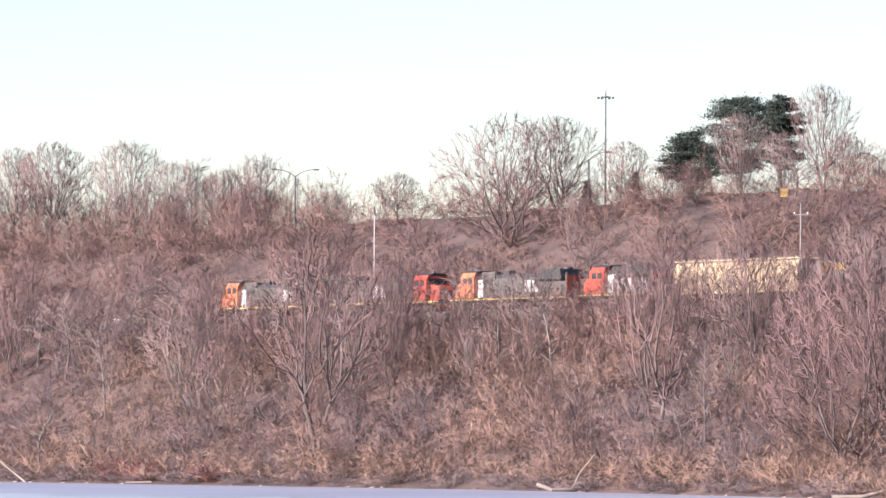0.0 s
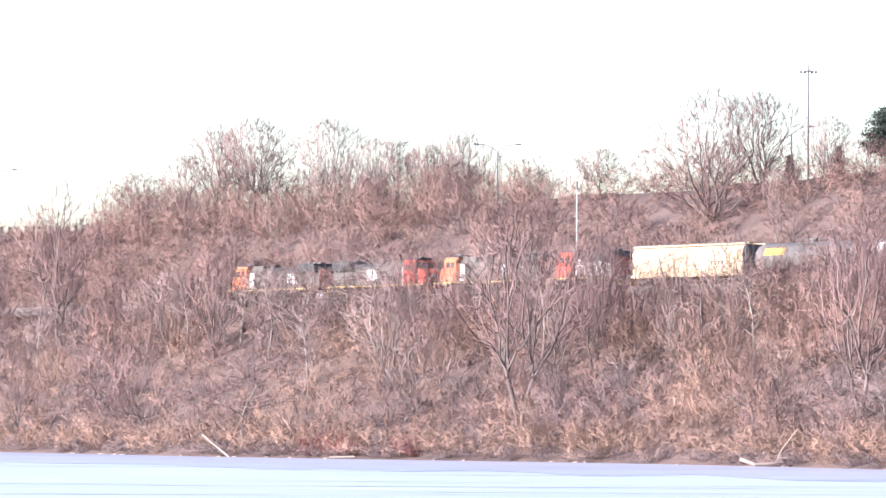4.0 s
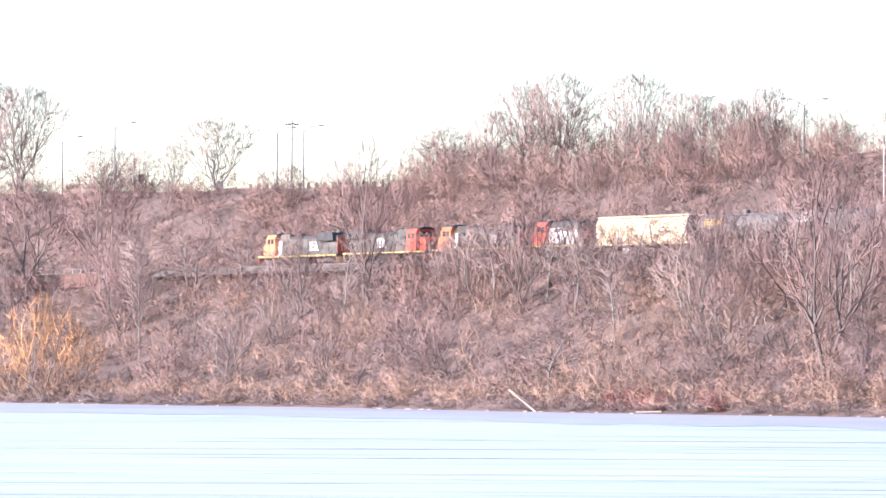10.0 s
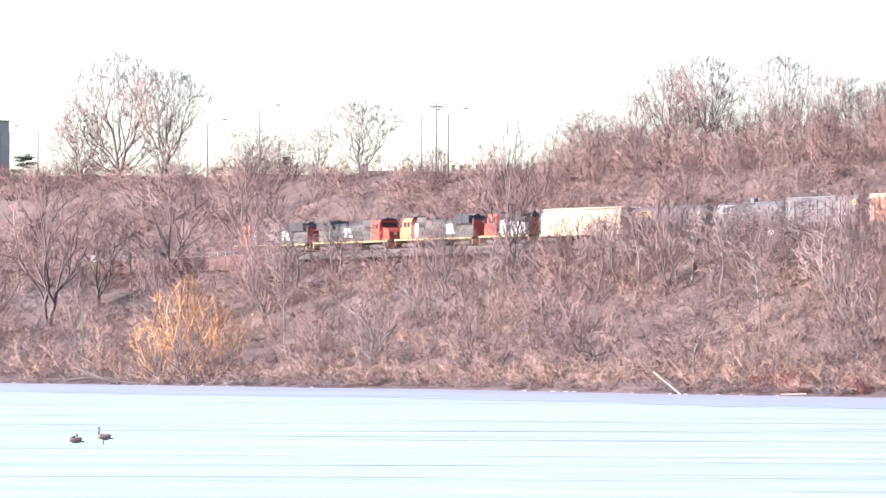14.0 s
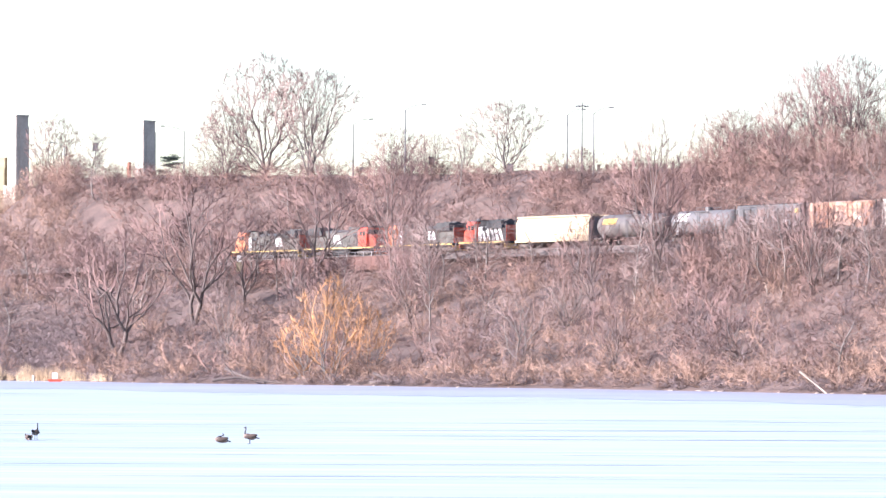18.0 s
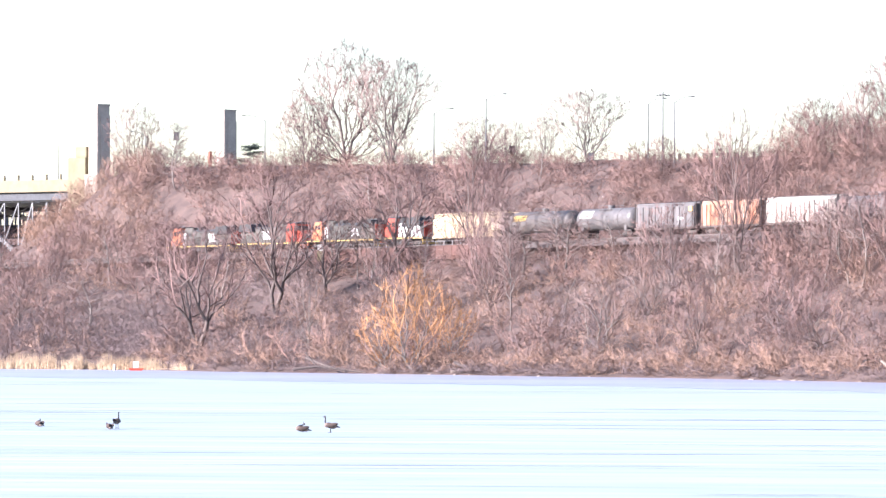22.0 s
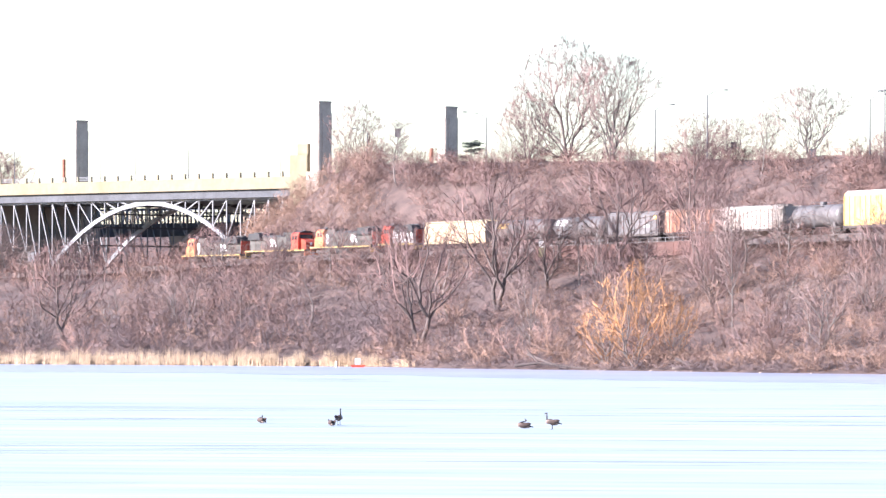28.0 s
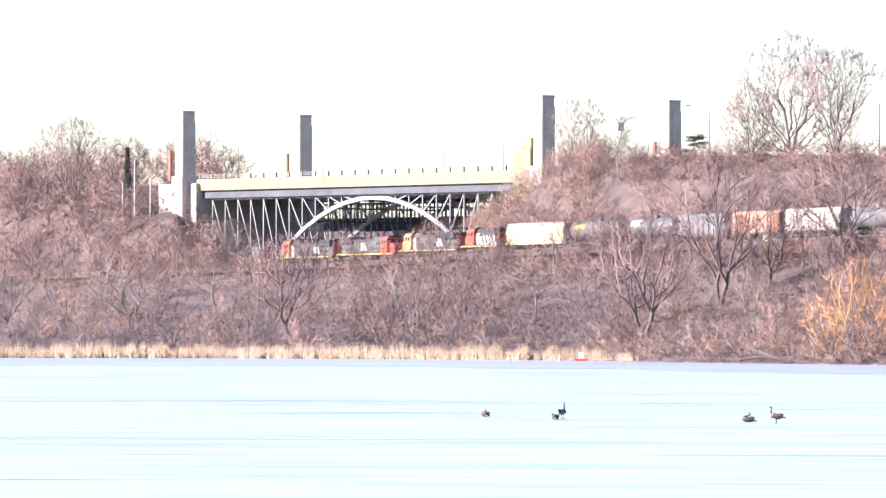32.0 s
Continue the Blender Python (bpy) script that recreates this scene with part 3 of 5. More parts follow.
hopper(-107.9, 19.8, "whitish ribbed covered hopper car with grimy streaks", HOPPER_WHITE, 15)
tank_car(-126.1, 15.6, "grey tank car between a hopper and an autorack", TANK_GREY)
autorack(-147.8, 27.0, "tall yellow autorack car with a pale roof")


def front(t):
    """Where the head of the cream hopper stands on the line."""
    return float(np.interp(t, (0, 1, 3, 7, 11, 13, 20, 24, 28, 32), (-21.4, -10.3, 11.5, 59.5, 109.8, 135.4, 220.3, 270.8, 322.0, 373.0)))


def motions():
    for v, s, facing in TRAIN:
        rows = []
        for t in (0, 1, 3, 5, 7, 9, 11, 13, 16.5, 20, 22, 24, 26, 28, 30, 32):
            q = front(t) + s
            x, y, h = track(q)
            rows.append((t, pose(x, y, rail_z(q), 0, 0, math.degrees(h) + (0 if facing > 0 else 180))))
        walk(v, rows)
    for head, rows in HEADS:
        walk(head, rows)


# ---- high-level bridge with four pylons ----
A0 = Vector((-224.4, 1015.5, 0))
ALONG = Vector((-0.817, 0.576, 0))
ACROSS = Vector((0.576, 0.817, 0))
SPAN, WIDE, DECK = 105.0, 32.3, 33.0
FRAME = Matrix(((ALONG.x, ACROSS.x, 0, A0.x), (ALONG.y, ACROSS.y, 0, A0.y), (0, 0, 1, 0), (0, 0, 0, 1)))


def beam(bm, p, q, w, h=None):
    """A square bar from p to q."""
    p, q = Vector(p), Vector(q)
    d = q - p
    m = Matrix.Translation((p + q) / 2) @ d.to_track_quat("Z", "Y").to_matrix().to_4x4() @ Matrix.Diagonal((w, h or w, d.length, 1))
    bmesh.ops.create_cube(bm, size=1.0, matrix=m)
    return bm


def build_bridge():
    br = tagged(new("arch_bridge"), "cream concrete road bridge on a pale steel spandrel arch", "bridge")
    br.matrix_basis = FRAME
    part("deck", box(B(), 2, SPAN - 2, 1.0, WIDE - 1.0, DECK - 0.9, DECK - 0.1), CONCRETE, br)
    for y0 in (0.4, WIDE - 1.0):
        part("fascia", box(B(), 2, SPAN - 2, y0, y0 + 0.6, DECK - 1.5, DECK + 0.75, 0.05), CONCRETE, br, "sunlit cream fascia")
        for k in range(26):
            x = 3.5 + k * 3.95
            part("parapet_post", box(B(), x - 0.16, x + 0.16, y0 + 0.1, y0 + 0.55, DECK + 0.75, DECK + 1.75, 0.03), CONCRETE, br)
        for z in (DECK + 1.05, DECK + 1.35, DECK + 1.6):
            part("parapet_rail", box(B(), 3, SPAN - 3, y0 + 0.28, y0 + 0.36, z, z + 0.07), PALE_STEEL, br)
    for y in (3.0, 11.5, 20.5, 29.0):
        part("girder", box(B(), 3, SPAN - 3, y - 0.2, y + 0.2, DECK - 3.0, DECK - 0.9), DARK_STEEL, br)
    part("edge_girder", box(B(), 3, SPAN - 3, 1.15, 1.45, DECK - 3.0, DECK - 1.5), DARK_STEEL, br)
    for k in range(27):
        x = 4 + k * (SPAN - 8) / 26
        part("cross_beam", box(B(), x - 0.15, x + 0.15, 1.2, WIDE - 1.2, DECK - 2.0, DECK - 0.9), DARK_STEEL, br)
    for y in (2.2, 16.0, 30.0):
        c, half, crown, rise = 51.3, 35.5, DECK - 3.6, 17.5
        top = DECK - 3.2
        rib = lambda x: crown - min(rise * ((x - c) / half) ** 2, 13.0 if abs(x - c) < half else 9.0)
        bm = B()
        xs = [5.0 + (SPAN - 10.0) * i / 24 for i in range(25)]
        arc = [c - half + half * i / 9 for i in range(19)]
        for p, q in zip(arc, arc[1:]):
            beam(bm, (p, y, crown - rise * ((p - c) / half) ** 2), (q, y, crown - rise * ((q - c) / half) ** 2), 0.5, 0.8)
        part("arch_rib", bm, PALE_STEEL, br)
        part("top_chord", beam(B(), (4, y, top), (SPAN - 4, y, top), 0.35, 0.4), PALE_STEEL, br)
        for i, x in enumerate(xs):
            if top - rib(x) > 1.0:
                part("spandrel_post", beam(B(), (x, y, rib(x)), (x, y, top), 0.2), PALE_STEEL, br)
                o = xs[min(24, i + 1)] if x < c else xs[max(0, i - 1)]
                part("diagonal", beam(B(), (x, y, top), (o, y, rib(o)), 0.2), PALE_STEEL, br)
    for i in range(1, 12):
        x = 51.3 - 35.5 + i * 5.92
        z = DECK - 3.6 - 17.5 * ((x - 51.3) / 35.5) ** 2
        part("lateral_brace", beam(B(), (x, 2.2, z), (x, 30.0, z), 0.3), DARK_STEEL, br)
    for x0, x1 in ((-9, 3), (SPAN - 3, SPAN + 9)):
        part("abutment", box(B(), x0, x1, -0.5, WIDE + 0.5, 8, DECK - 0.05, 0.1), STONE, br)
    for k in range(4):
        x = 12 + k * 26
        for y in (0.6, WIDE - 0.6):
            pole = part("light_standard", cyl(B(), (x, y, DECK + 0.7), (x, y, DECK + 7.2), 0.09, 0.05, n=8), POLE_STEEL, br)


def build_pylon(u, w, label, block=False):
    """A tall limestone pylon: stepped shaft, fluted corners and a plain cap; u along and w across the bridge."""
    p = tagged(new("pylon"), label, "pylon", group="bridge pylons")
    p.matrix_basis = FRAME @ pose(u, w, 0)
    a, c = 1.2, 1.7
    base = DECK - 9
    part("plinth", box(B(), -a - 0.5, a + 0.5, -c - 0.5, c + 0.5, base, DECK + 1.4, 0.1), STONE, p)
    part("shaft", box(B(), -a, a, -c, c, DECK + 1.4, DECK + 12.4, 0.12), STONE, p)
    part("upper_shaft", box(B(), -a + 0.1, a - 0.1, -c + 0.14, c - 0.14, DECK + 12.4, DECK + 14.1, 0.08), STONE, p)
    part("cap", box(B(), -a + 0.04, a - 0.04, -c + 0.07, c - 0.07, DECK + 14.1, DECK + 14.45, 0.06), STONE, p)
    for s in (-1, 1):
        part("pilaster", box(B(), -0.45, 0.45, *sorted((s * c, s * (c + 0.1))), DECK + 1.4, DECK + 12.1), STONE, p)
        part("pilaster", box(B(), *sorted((s * a, s * (a + 0.1))), -0.8, 0.8, DECK + 1.4, DECK + 12.1), STONE, p)
    if block:
        part("end_block", box(B(), a + 0.55, a + 5.4, -c - 0.2, c, base, DECK + 4.6, 0.1), CONCRETE, p, "sunlit cream end block")
        part("end_coping", box(B(), a + 0.55, a + 3.6, -c, c - 0.2, DECK + 4.6, DECK + 6.6, 0.1), CONCRETE, p, "sunlit cream coping")
        return
    part("niche_block", box(B(), a + 0.9, a + 1.5, -c - 0.5, -c + 0.1, DECK + 0.5, DECK + 6.6, 0.04), BROWN_STONE, p, "narrow brown pier beside the pylon")


build_bridge()
build_pylon(0, 0, "tall square limestone pylon with a sunlit cream end block", True)
build_pylon(0, WIDE, "tall square limestone pylon, sunlit on one face")
build_pylon(SPAN + 1, 0, "tall square limestone pylon beyond the arch")
build_pylon(SPAN + 1, WIDE - 2, "tall square limestone pylon beyond the arch")


def build_back_bridge():
    """A dark plate-girder viaduct in the valley behind the arch."""
    tb = tagged(new("viaduct"), "dark steel railway viaduct low behind the arch", "bridge")
    tb.matrix_basis = FRAME @ pose(0, 40, 0)
    for y in (0, 5):
        part("plate_girder", box(B(), 66, 112, y - 0.25, y + 0.25, 24.0, 26.6, 0.04), DARK_STEEL, tb)
        part("top_chord", box(B(), 66, 112, y - 0.2, y + 0.2, 29.3, 29.7), DARK_STEEL, tb)
        for k in range(20):
            part("post", beam(B(), (67 + k * 2.35, y, 26.6), (67 + k * 2.35, y, 29.4), 0.26), DARK_STEEL, tb)
    for x in (72, 103):
        for dx in (-0.9, 0.9):
            part("tower_leg", beam(B(), (x + dx, 0, 8), (x + dx, 0, 30.0), 0.3), PALE_STEEL, tb)
        for k in range(9):
            part("tower_lacing", beam(B(), (x - 0.9, 0, 9 + k * 2.2), (x + 0.9, 0, 11.2 + k * 2.2), 0.12), PALE_STEEL, tb)
    part("pier", box(B(), 84, 88, -1, 6, 6, 24.0, 0.1), STONE, tb)


build_back_bridge()


# ---- bare trees, conifers, brush and reeds ----
def grow(rng, spec, out, p, d, length, r, level):
    """Adds a wandering, tapering branch and its side branches to out[level], as (p, q, r0, r1)."""
    n = spec["bends"][min(level, len(spec["bends"]) - 1)]
    last = level == spec["levels"]
    pts, dirs = [p], [d]
    wander, rise = spec["wander"][min(level, len(spec["wander"]) - 1)], spec["rise"][min(level, len(spec["rise"]) - 1)]
    for i in range(n):
        d = (d + Vector((rng.gauss(0, wander), rng.gauss(0, wander), rng.gauss(0, wander * 0.6) + rise))).normalized()
        p = p + d * (length / n)
        pts.append(p), dirs.append(d)
    taper = 0.12 if last else spec["taper"]
    for i in range(n):
        a, b = r * (1 - (1 - taper) * i / n), r * (1 - (1 - taper) * (i + 1) / n)
        out[level].append((pts[i], pts[i + 1], a, b))
    if last:
        return
    count = spec["count"][level]
    k = max(1, round(count * rng.uniform(0.8, 1.2)))
    lo = spec["clear"][level]
    for i in range(k):
        f = lo + (1 - lo) * (i + rng.uniform(0.1, 0.95)) / k
        j = min(n - 1, int(f * n))
        w = f * n - j
        q = pts[j].lerp(pts[j + 1], w)
        axis = dirs[j]
        turn = 2.4 * i + rng.uniform(-0.5, 0.5) + (level * 1.7)
        side = Vector((math.cos(turn), math.sin(turn), 0)) if level == 0 else Vector((rng.gauss(0, 1), rng.gauss(0, 1), rng.gauss(0, 1)))
        side = (side - axis * side.dot(axis)).normalized()
        ang = radians(rng.uniform(*spec["angle"][level]))
        nd = (axis * math.cos(ang) + side * math.sin(ang)).normalized()
        rr = r * (1 - (1 - taper) * f)
        grow(rng, spec, out, q, nd, length * spec["ratio"][level] * rng.uniform(0.7, 1.25) * (1.15 - 0.5 * f), rr * spec["thin"], level + 1)


SPECS = {
    "pole": dict(levels=3, bends=(8, 5, 1, 1), wander=(0.05, 0.14, 0.2, 0.2), rise=(0.08, 0.12, 0.08, 0.05), taper=0.2, count=(18, 8, 6), clear=(0.3, 0.15, 0.1),
                 angle=((25, 50), (22, 48), (15, 42)), ratio=(0.30, 0.55, 0.75), thin=0.42, r=0.024, length=0.95),
}


def tubes(segs, sides):
    """Corners and triangles of tapered tubes; the thinnest run out to a point."""
    p, q = np.array([s[0] for s in segs], float), np.array([s[1] for s in segs], float)
    r0, r1 = np.array([s[2] for s in segs]), np.array([s[3] for s in segs])
    d = q - p
    d /= np.linalg.norm(d, axis=1)[:, None] + 1e-9
    h = np.where(np.abs(d[:, 2:3]) > 0.9, np.array([[1.0, 0, 0]]), np.array([[0, 0, 1.0]]))
    u = np.cross(d, h)
    u /= np.linalg.norm(u, axis=1)[:, None]
    w = np.cross(d, u)
    n = len(segs)
    a = np.arange(sides) * 2 * math.pi / sides
    ring = u[:, None, :] * np.cos(a)[None, :, None] + w[:, None, :] * np.sin(a)[None, :, None]
    lower, upper = p[:, None, :] + ring * r0[:, None, None], q[:, None, :] + ring * r1[:, None, None]
    v = np.concatenate([lower, upper], 1).reshape(-1, 3)
    base = np.arange(n)[:, None] * 2 * sides
    i = np.arange(sides)[None, :]
    j = (i + 1) % sides
    t = np.concatenate([np.stack([base + i, base + j, base + sides + j], -1).reshape(-1, 3), np.stack([base + i, base + sides + j, base + sides + i], -1).reshape(-1, 3)])
    return v, t


def spikes(segs):
    """Three-sided twigs that run out to a point."""
    p, q = np.array([s[0] for s in segs], float), np.array([s[1] for s in segs], float)
    r0 = np.array([s[2] for s in segs])
    d = q - p
    d /= np.linalg.norm(d, axis=1)[:, None] + 1e-9
    h = np.where(np.abs(d[:, 2:3]) > 0.9, np.array([[1.0, 0, 0]]), np.array([[0, 0, 1.0]]))
    u = np.cross(d, h)
    u /= np.linalg.norm(u, axis=1)[:, None]
    w = np.cross(d, u)
    a = np.arange(3) * 2 * math.pi / 3
    ring = u[:, None, :] * np.cos(a)[None, :, None] + w[:, None, :] * np.sin(a)[None, :, None]
    v = np.concatenate([p[:, None, :] + ring * r0[:, None, None], q[:, None, :]], 1).reshape(-1, 3)
    b = np.arange(len(segs))[:, None] * 4
    t = np.concatenate([np.concatenate([b + i, b + (i + 1) % 3, b + 3], 1) for i in range(3)])
    return v, t


def slivers(segs, seed=1):
    """The finest twigs: one long narrow blade each."""
    p, q = np.array([s[0] for s in segs], float), np.array([s[1] for s in segs], float)
    r = np.array([s[2] for s in segs])
    g = np.random.RandomState(seed).normal(size=p.shape)
    u = np.cross(q - p, g)
    u /= np.linalg.norm(u, axis=1)[:, None] + 1e-9
    v = np.stack([p - u * r[:, None], p + u * r[:, None], q], 1).reshape(-1, 3)
    return v, np.arange(len(v)).reshape(-1, 3)


def join(pieces):
    vs, ts, k = [], [], 0
    for v, t in pieces:
        vs.append(v), ts.append(t + k)
        k += len(v)
    return np.concatenate(vs), np.concatenate(ts)


def rounded(v, t, centre=0.45, soft=0.7):
    """Turns the triangles of a crown outwards and gives its corners the soft normals of a rounded mass of twigs."""
    out = v - np.array([0, 0, centre])
    out = out / (np.linalg.norm(out, axis=1)[:, None] + 1e-6)
    p = v[t]
    face = np.cross(p[:, 1] - p[:, 0], p[:, 2] - p[:, 0])
    flip = np.einsum("ij,ij->i", face, out[t[:, 0]]) < 0
    t = np.where(flip[:, None], t[:, ::-1], t)
    face[flip] *= -1
    face /= np.linalg.norm(face, axis=1)[:, None] + 1e-12
    own = np.zeros_like(v)
    for k in range(3):
        np.add.at(own, t[:, k], face)
    own /= np.linalg.norm(own, axis=1)[:, None] + 1e-9
    n = soft * out + (1 - soft) * own
    return v, t, n / (np.linalg.norm(n, axis=1)[:, None] + 1e-9)


def model(kind, seed, fine=1.0):
    """A bare tree one high and one wide: its wood and its twigs, as arrays; fine: how rich its twigs are."""
    spec, rng = dict(SPECS[kind]), random.Random(seed)
    c = spec["count"]
    spec["count"] = (*c[:-2], round(c[-2] * (1 if fine > 1 else 0.62)), round(c[-1] * fine))
    out = [[] for _ in range(spec["levels"] + 1)]
    grow(rng, spec, out, Vector((0, 0, -0.03)), Vector((rng.gauss(0, 0.06), rng.gauss(0, 0.06), 1)).normalized(), spec["length"], spec["r"], 0)
    for lv, many in ((1, 2), (2, 2), (3, 1)):  # fine shoots along the limbs as well
        if lv >= spec["levels"]:
            continue
        for p, q, r, _ in list(out[lv]):
            d = (q - p).normalized()
            for _ in range(many if fine > 1 else 1):
                e = (d + Vector((rng.gauss(0, 0.5), rng.gauss(0, 0.5), rng.gauss(0.15, 0.4)))).normalized()
                o = p.lerp(q, rng.random())
                out[-1].append((o, o + e * rng.uniform(0.05, 0.14), 0.001, 0))
    allp = np.array([s[1] for lv in out for s in lv])
    hz = np.percentile(allp[:, 2], 99.7)
    wx, wy = [np.percentile(allp[:, i], 98.5) - np.percentile(allp[:, i], 1.5) for i in (0, 1)]
    k = Vector((1 / wx, 1 / wy, 1 / hz))
    fix = lambda s, m: (s[0] * k, s[1] * k, max(s[2] * m, 0.0012), max(s[3] * m, 0.0007))
    wood = join([tubes([fix(s, 1.0) for s in out[0]], 7), tubes([fix(s, 1.0) for s in out[1]], 5)])
    twig = join([tubes([fix(s, 1.0) for s in out[2]], 3), spikes([(a, b, max(r, 0.0013), 0) for a, b, r, _ in (fix(s, 1.0) for lv in out[3:-1] for s in lv)]) if spec["levels"] > 3 else tubes([fix(s, 1.0) for s in out[1][:3]], 3),
                 slivers([(a, b, 0.00115 if fine > 1 else 0.0018, 0) for a, b, r, _ in (fix(s, 1.0) for s in out[-1])])])
    return wood, twig


CROWNS = {  # kind: height and half-width of the outline, height of the bare trunk, number of stems
    "oak": (((0.28, 0.12), (0.42, 0.38), (0.62, 0.50), (0.80, 0.45), (0.93, 0.28), (1.0, 0.10)), 0.30, 1),
    "fan": (((0.16, 0.08), (0.32, 0.26), (0.52, 0.42), (0.74, 0.50), (0.90, 0.38), (1.0, 0.12)), 0.14, 3),
    "dome": (((0.04, 0.22), (0.20, 0.42), (0.42, 0.50), (0.66, 0.46), (0.86, 0.31), (1.0, 0.08)), 0.08, 4),
    "spread": (((0.24, 0.10), (0.38, 0.34), (0.58, 0.50), (0.78, 0.47), (0.92, 0.32), (1.0, 0.12)), 0.22, 2),
    "low": (((0.04, 0.15), (0.25, 0.36), (0.50, 0.50), (0.75, 0.42), (1.0, 0.14)), 0.10, 3),
    "willow": (((0.04, 0.14), (0.30, 0.40), (0.55, 0.50), (0.80, 0.36), (1.0, 0.10)), 0.06, 4),
    "bush": (((0.02, 0.30), (0.22, 0.46), (0.50, 0.50), (0.74, 0.42), (0.90, 0.27), (1.0, 0.08)), 0.10, 3),
}


def branch_out(kind, seed, n, r0, shoots, reach, thin, spread=0.48, outer=0.42, tips=99):
    """Fills a crown outline with n branch points, each joined to the limb it would spring from. Gives limbs, thin branches and shoots."""
    rng = np.random.RandomState(seed)
    outline, bare, stems = CROWNS[kind]
    zs, rs = np.array([p[0] for p in outline]), np.array([p[1] for p in outline])
    f1, f2, f3 = rng.uniform(0, 6.28, 3)
    pts = []
    while len(pts) < n:
        z = rng.uniform(zs[0], 1.0)
        R = np.interp(z, zs, rs)
        if rng.uniform() > (R / 0.5) ** 1.3:
            continue
        a = rng.uniform(0, 6.28)
        R *= 1 + 0.14 * math.sin(2 * a + f1) + 0.12 * math.sin(3 * a + f2 + 5 * z) + 0.08 * math.sin(9 * z + f3)
        q = rng.uniform() ** outer
        pts.append((R * q * math.cos(a), R * q * math.sin(a), z))
    pts = np.array(pts)
    nodes, parent, length = [np.array([0, 0, -0.03])], [-1], [0.0]
    for s in range(stems):
        a = 6.28 * s / stems + rng.uniform(-0.5, 0.5)
        lean = 0.0 if stems == 1 else 0.35
        k = 0
        for j in range(1, 4):
            p = np.array([math.cos(a) * lean * bare * j / 3 + rng.normal(0, 0.006), math.sin(a) * lean * bare * j / 3 + rng.normal(0, 0.006), bare * j / 3])
            nodes.append(p), parent.append(k), length.append(bare * j / 3)
            k = len(nodes) - 1
    fixed = len(nodes)
    P = np.zeros((fixed + n, 3))
    P[:fixed] = nodes
    L = np.zeros(fixed + n)
    L[:fixed] = length
    par = np.array(parent + [0] * n)
    D = np.zeros((fixed + n, 3))
    D[:fixed] = (0, 0, 1)
    order = np.argsort(np.linalg.norm(pts - np.array([0, 0, bare]), axis=1))
    m = fixed
    for i in order:
        p = pts[i]
        off = p - P[1:m]
        d = np.linalg.norm(off, axis=1) + 1e-6
        bend = 1 - np.einsum("ij,ij->i", off, D[1:m]) / d
        cost = d * (1 + 0.8 * bend) + 0.26 * L[1:m] + 0.5 * np.maximum(0, P[1:m, 2] - p[2] + 0.01)
        k = 1 + int(np.argmin(cost))
        P[m], par[m], L[m] = p, k, L[k] + d[k - 1]
        D[m] = 0.45 * D[k] + 0.55 * off[k - 1] / d[k - 1]
        D[m] /= np.linalg.norm(D[m]) + 1e-9
        m += 1
    for _ in range(3):  # ease the bends
        kids, cnt = np.zeros_like(P), np.zeros(m)
        np.add.at(kids, par[1:], P[1:])
        np.add.at(cnt, par[1:], 1)
        inner = np.arange(m)[(cnt > 0) & (np.arange(m) >= fixed)]
        P[inner] = 0.45 * P[inner] + 0.30 * P[par[inner]] + 0.25 * kids[inner] / cnt[inner][:, None]
    load = np.ones(m)
    for i in range(m - 1, 0, -1):
        load[par[i]] += load[i]
    r = np.maximum(thin, r0 * (load / load[0]) ** 0.46)
    V = [Vector(p) for p in P]
    limbs, twigs, fine = [], [], []
    for i in range(1, m):
        seg = (V[par[i]], V[i], r[i] * 1.12 if par[i] else r[i] * 1.3, r[i])
        (limbs if r[i] > 0.0036 else twigs).append(seg)
        if i >= fixed and load[i] <= tips:
            d = (P[i] - P[par[i]])
            d /= np.linalg.norm(d) + 1e-9
            many = shoots if load[i] < 3 else max(1, shoots // 2)
            for _ in range(many):
                e = d + rng.normal(0, spread, 3) + np.array([0, 0, 0.12])
                e /= np.linalg.norm(e)
                o = P[par[i]] + (P[i] - P[par[i]]) * rng.uniform(0.1, 1.0)
                fine.append((o, o + e * reach * rng.uniform(0.4, 1.4), thin * rng.uniform(0.55, 1.0), 0))
    return limbs, twigs, fine


def crown_model(kind, seed, rich):
    n, shoots, reach, thin, stem = (1250, 10, 0.064, 0.0016, 0.020) if rich else (330, 10, 0.085, 0.0021, 0.018)
    if kind in ("spread", "low"):  # stouter limbs
        n, shoots, reach, thin, stem = (560, 9, 0.07, 0.0016, 0.021) if rich else (260, 9, 0.085, 0.0019, 0.021)
    limbs, twigs, fine = branch_out(kind, seed, n, stem, shoots, reach, thin, 0.62, 0.62 if kind == "spread" else 0.5, 8)
    stout = [s for s in twigs if s[3] > 0.0023]
    slim = [(s[0], s[1], s[2], 0) for s in twigs if s[3] <= 0.0023]
    return tubes(limbs, 6 if rich else 4), join([tubes(stout, 3), spikes(slim), slivers(fine, seed)])


def soft_mesh(name, twig, material, centre):
    v, t, n = rounded(*twig, centre, 0.75)
    return tri_mesh(name, v, t, material, n)


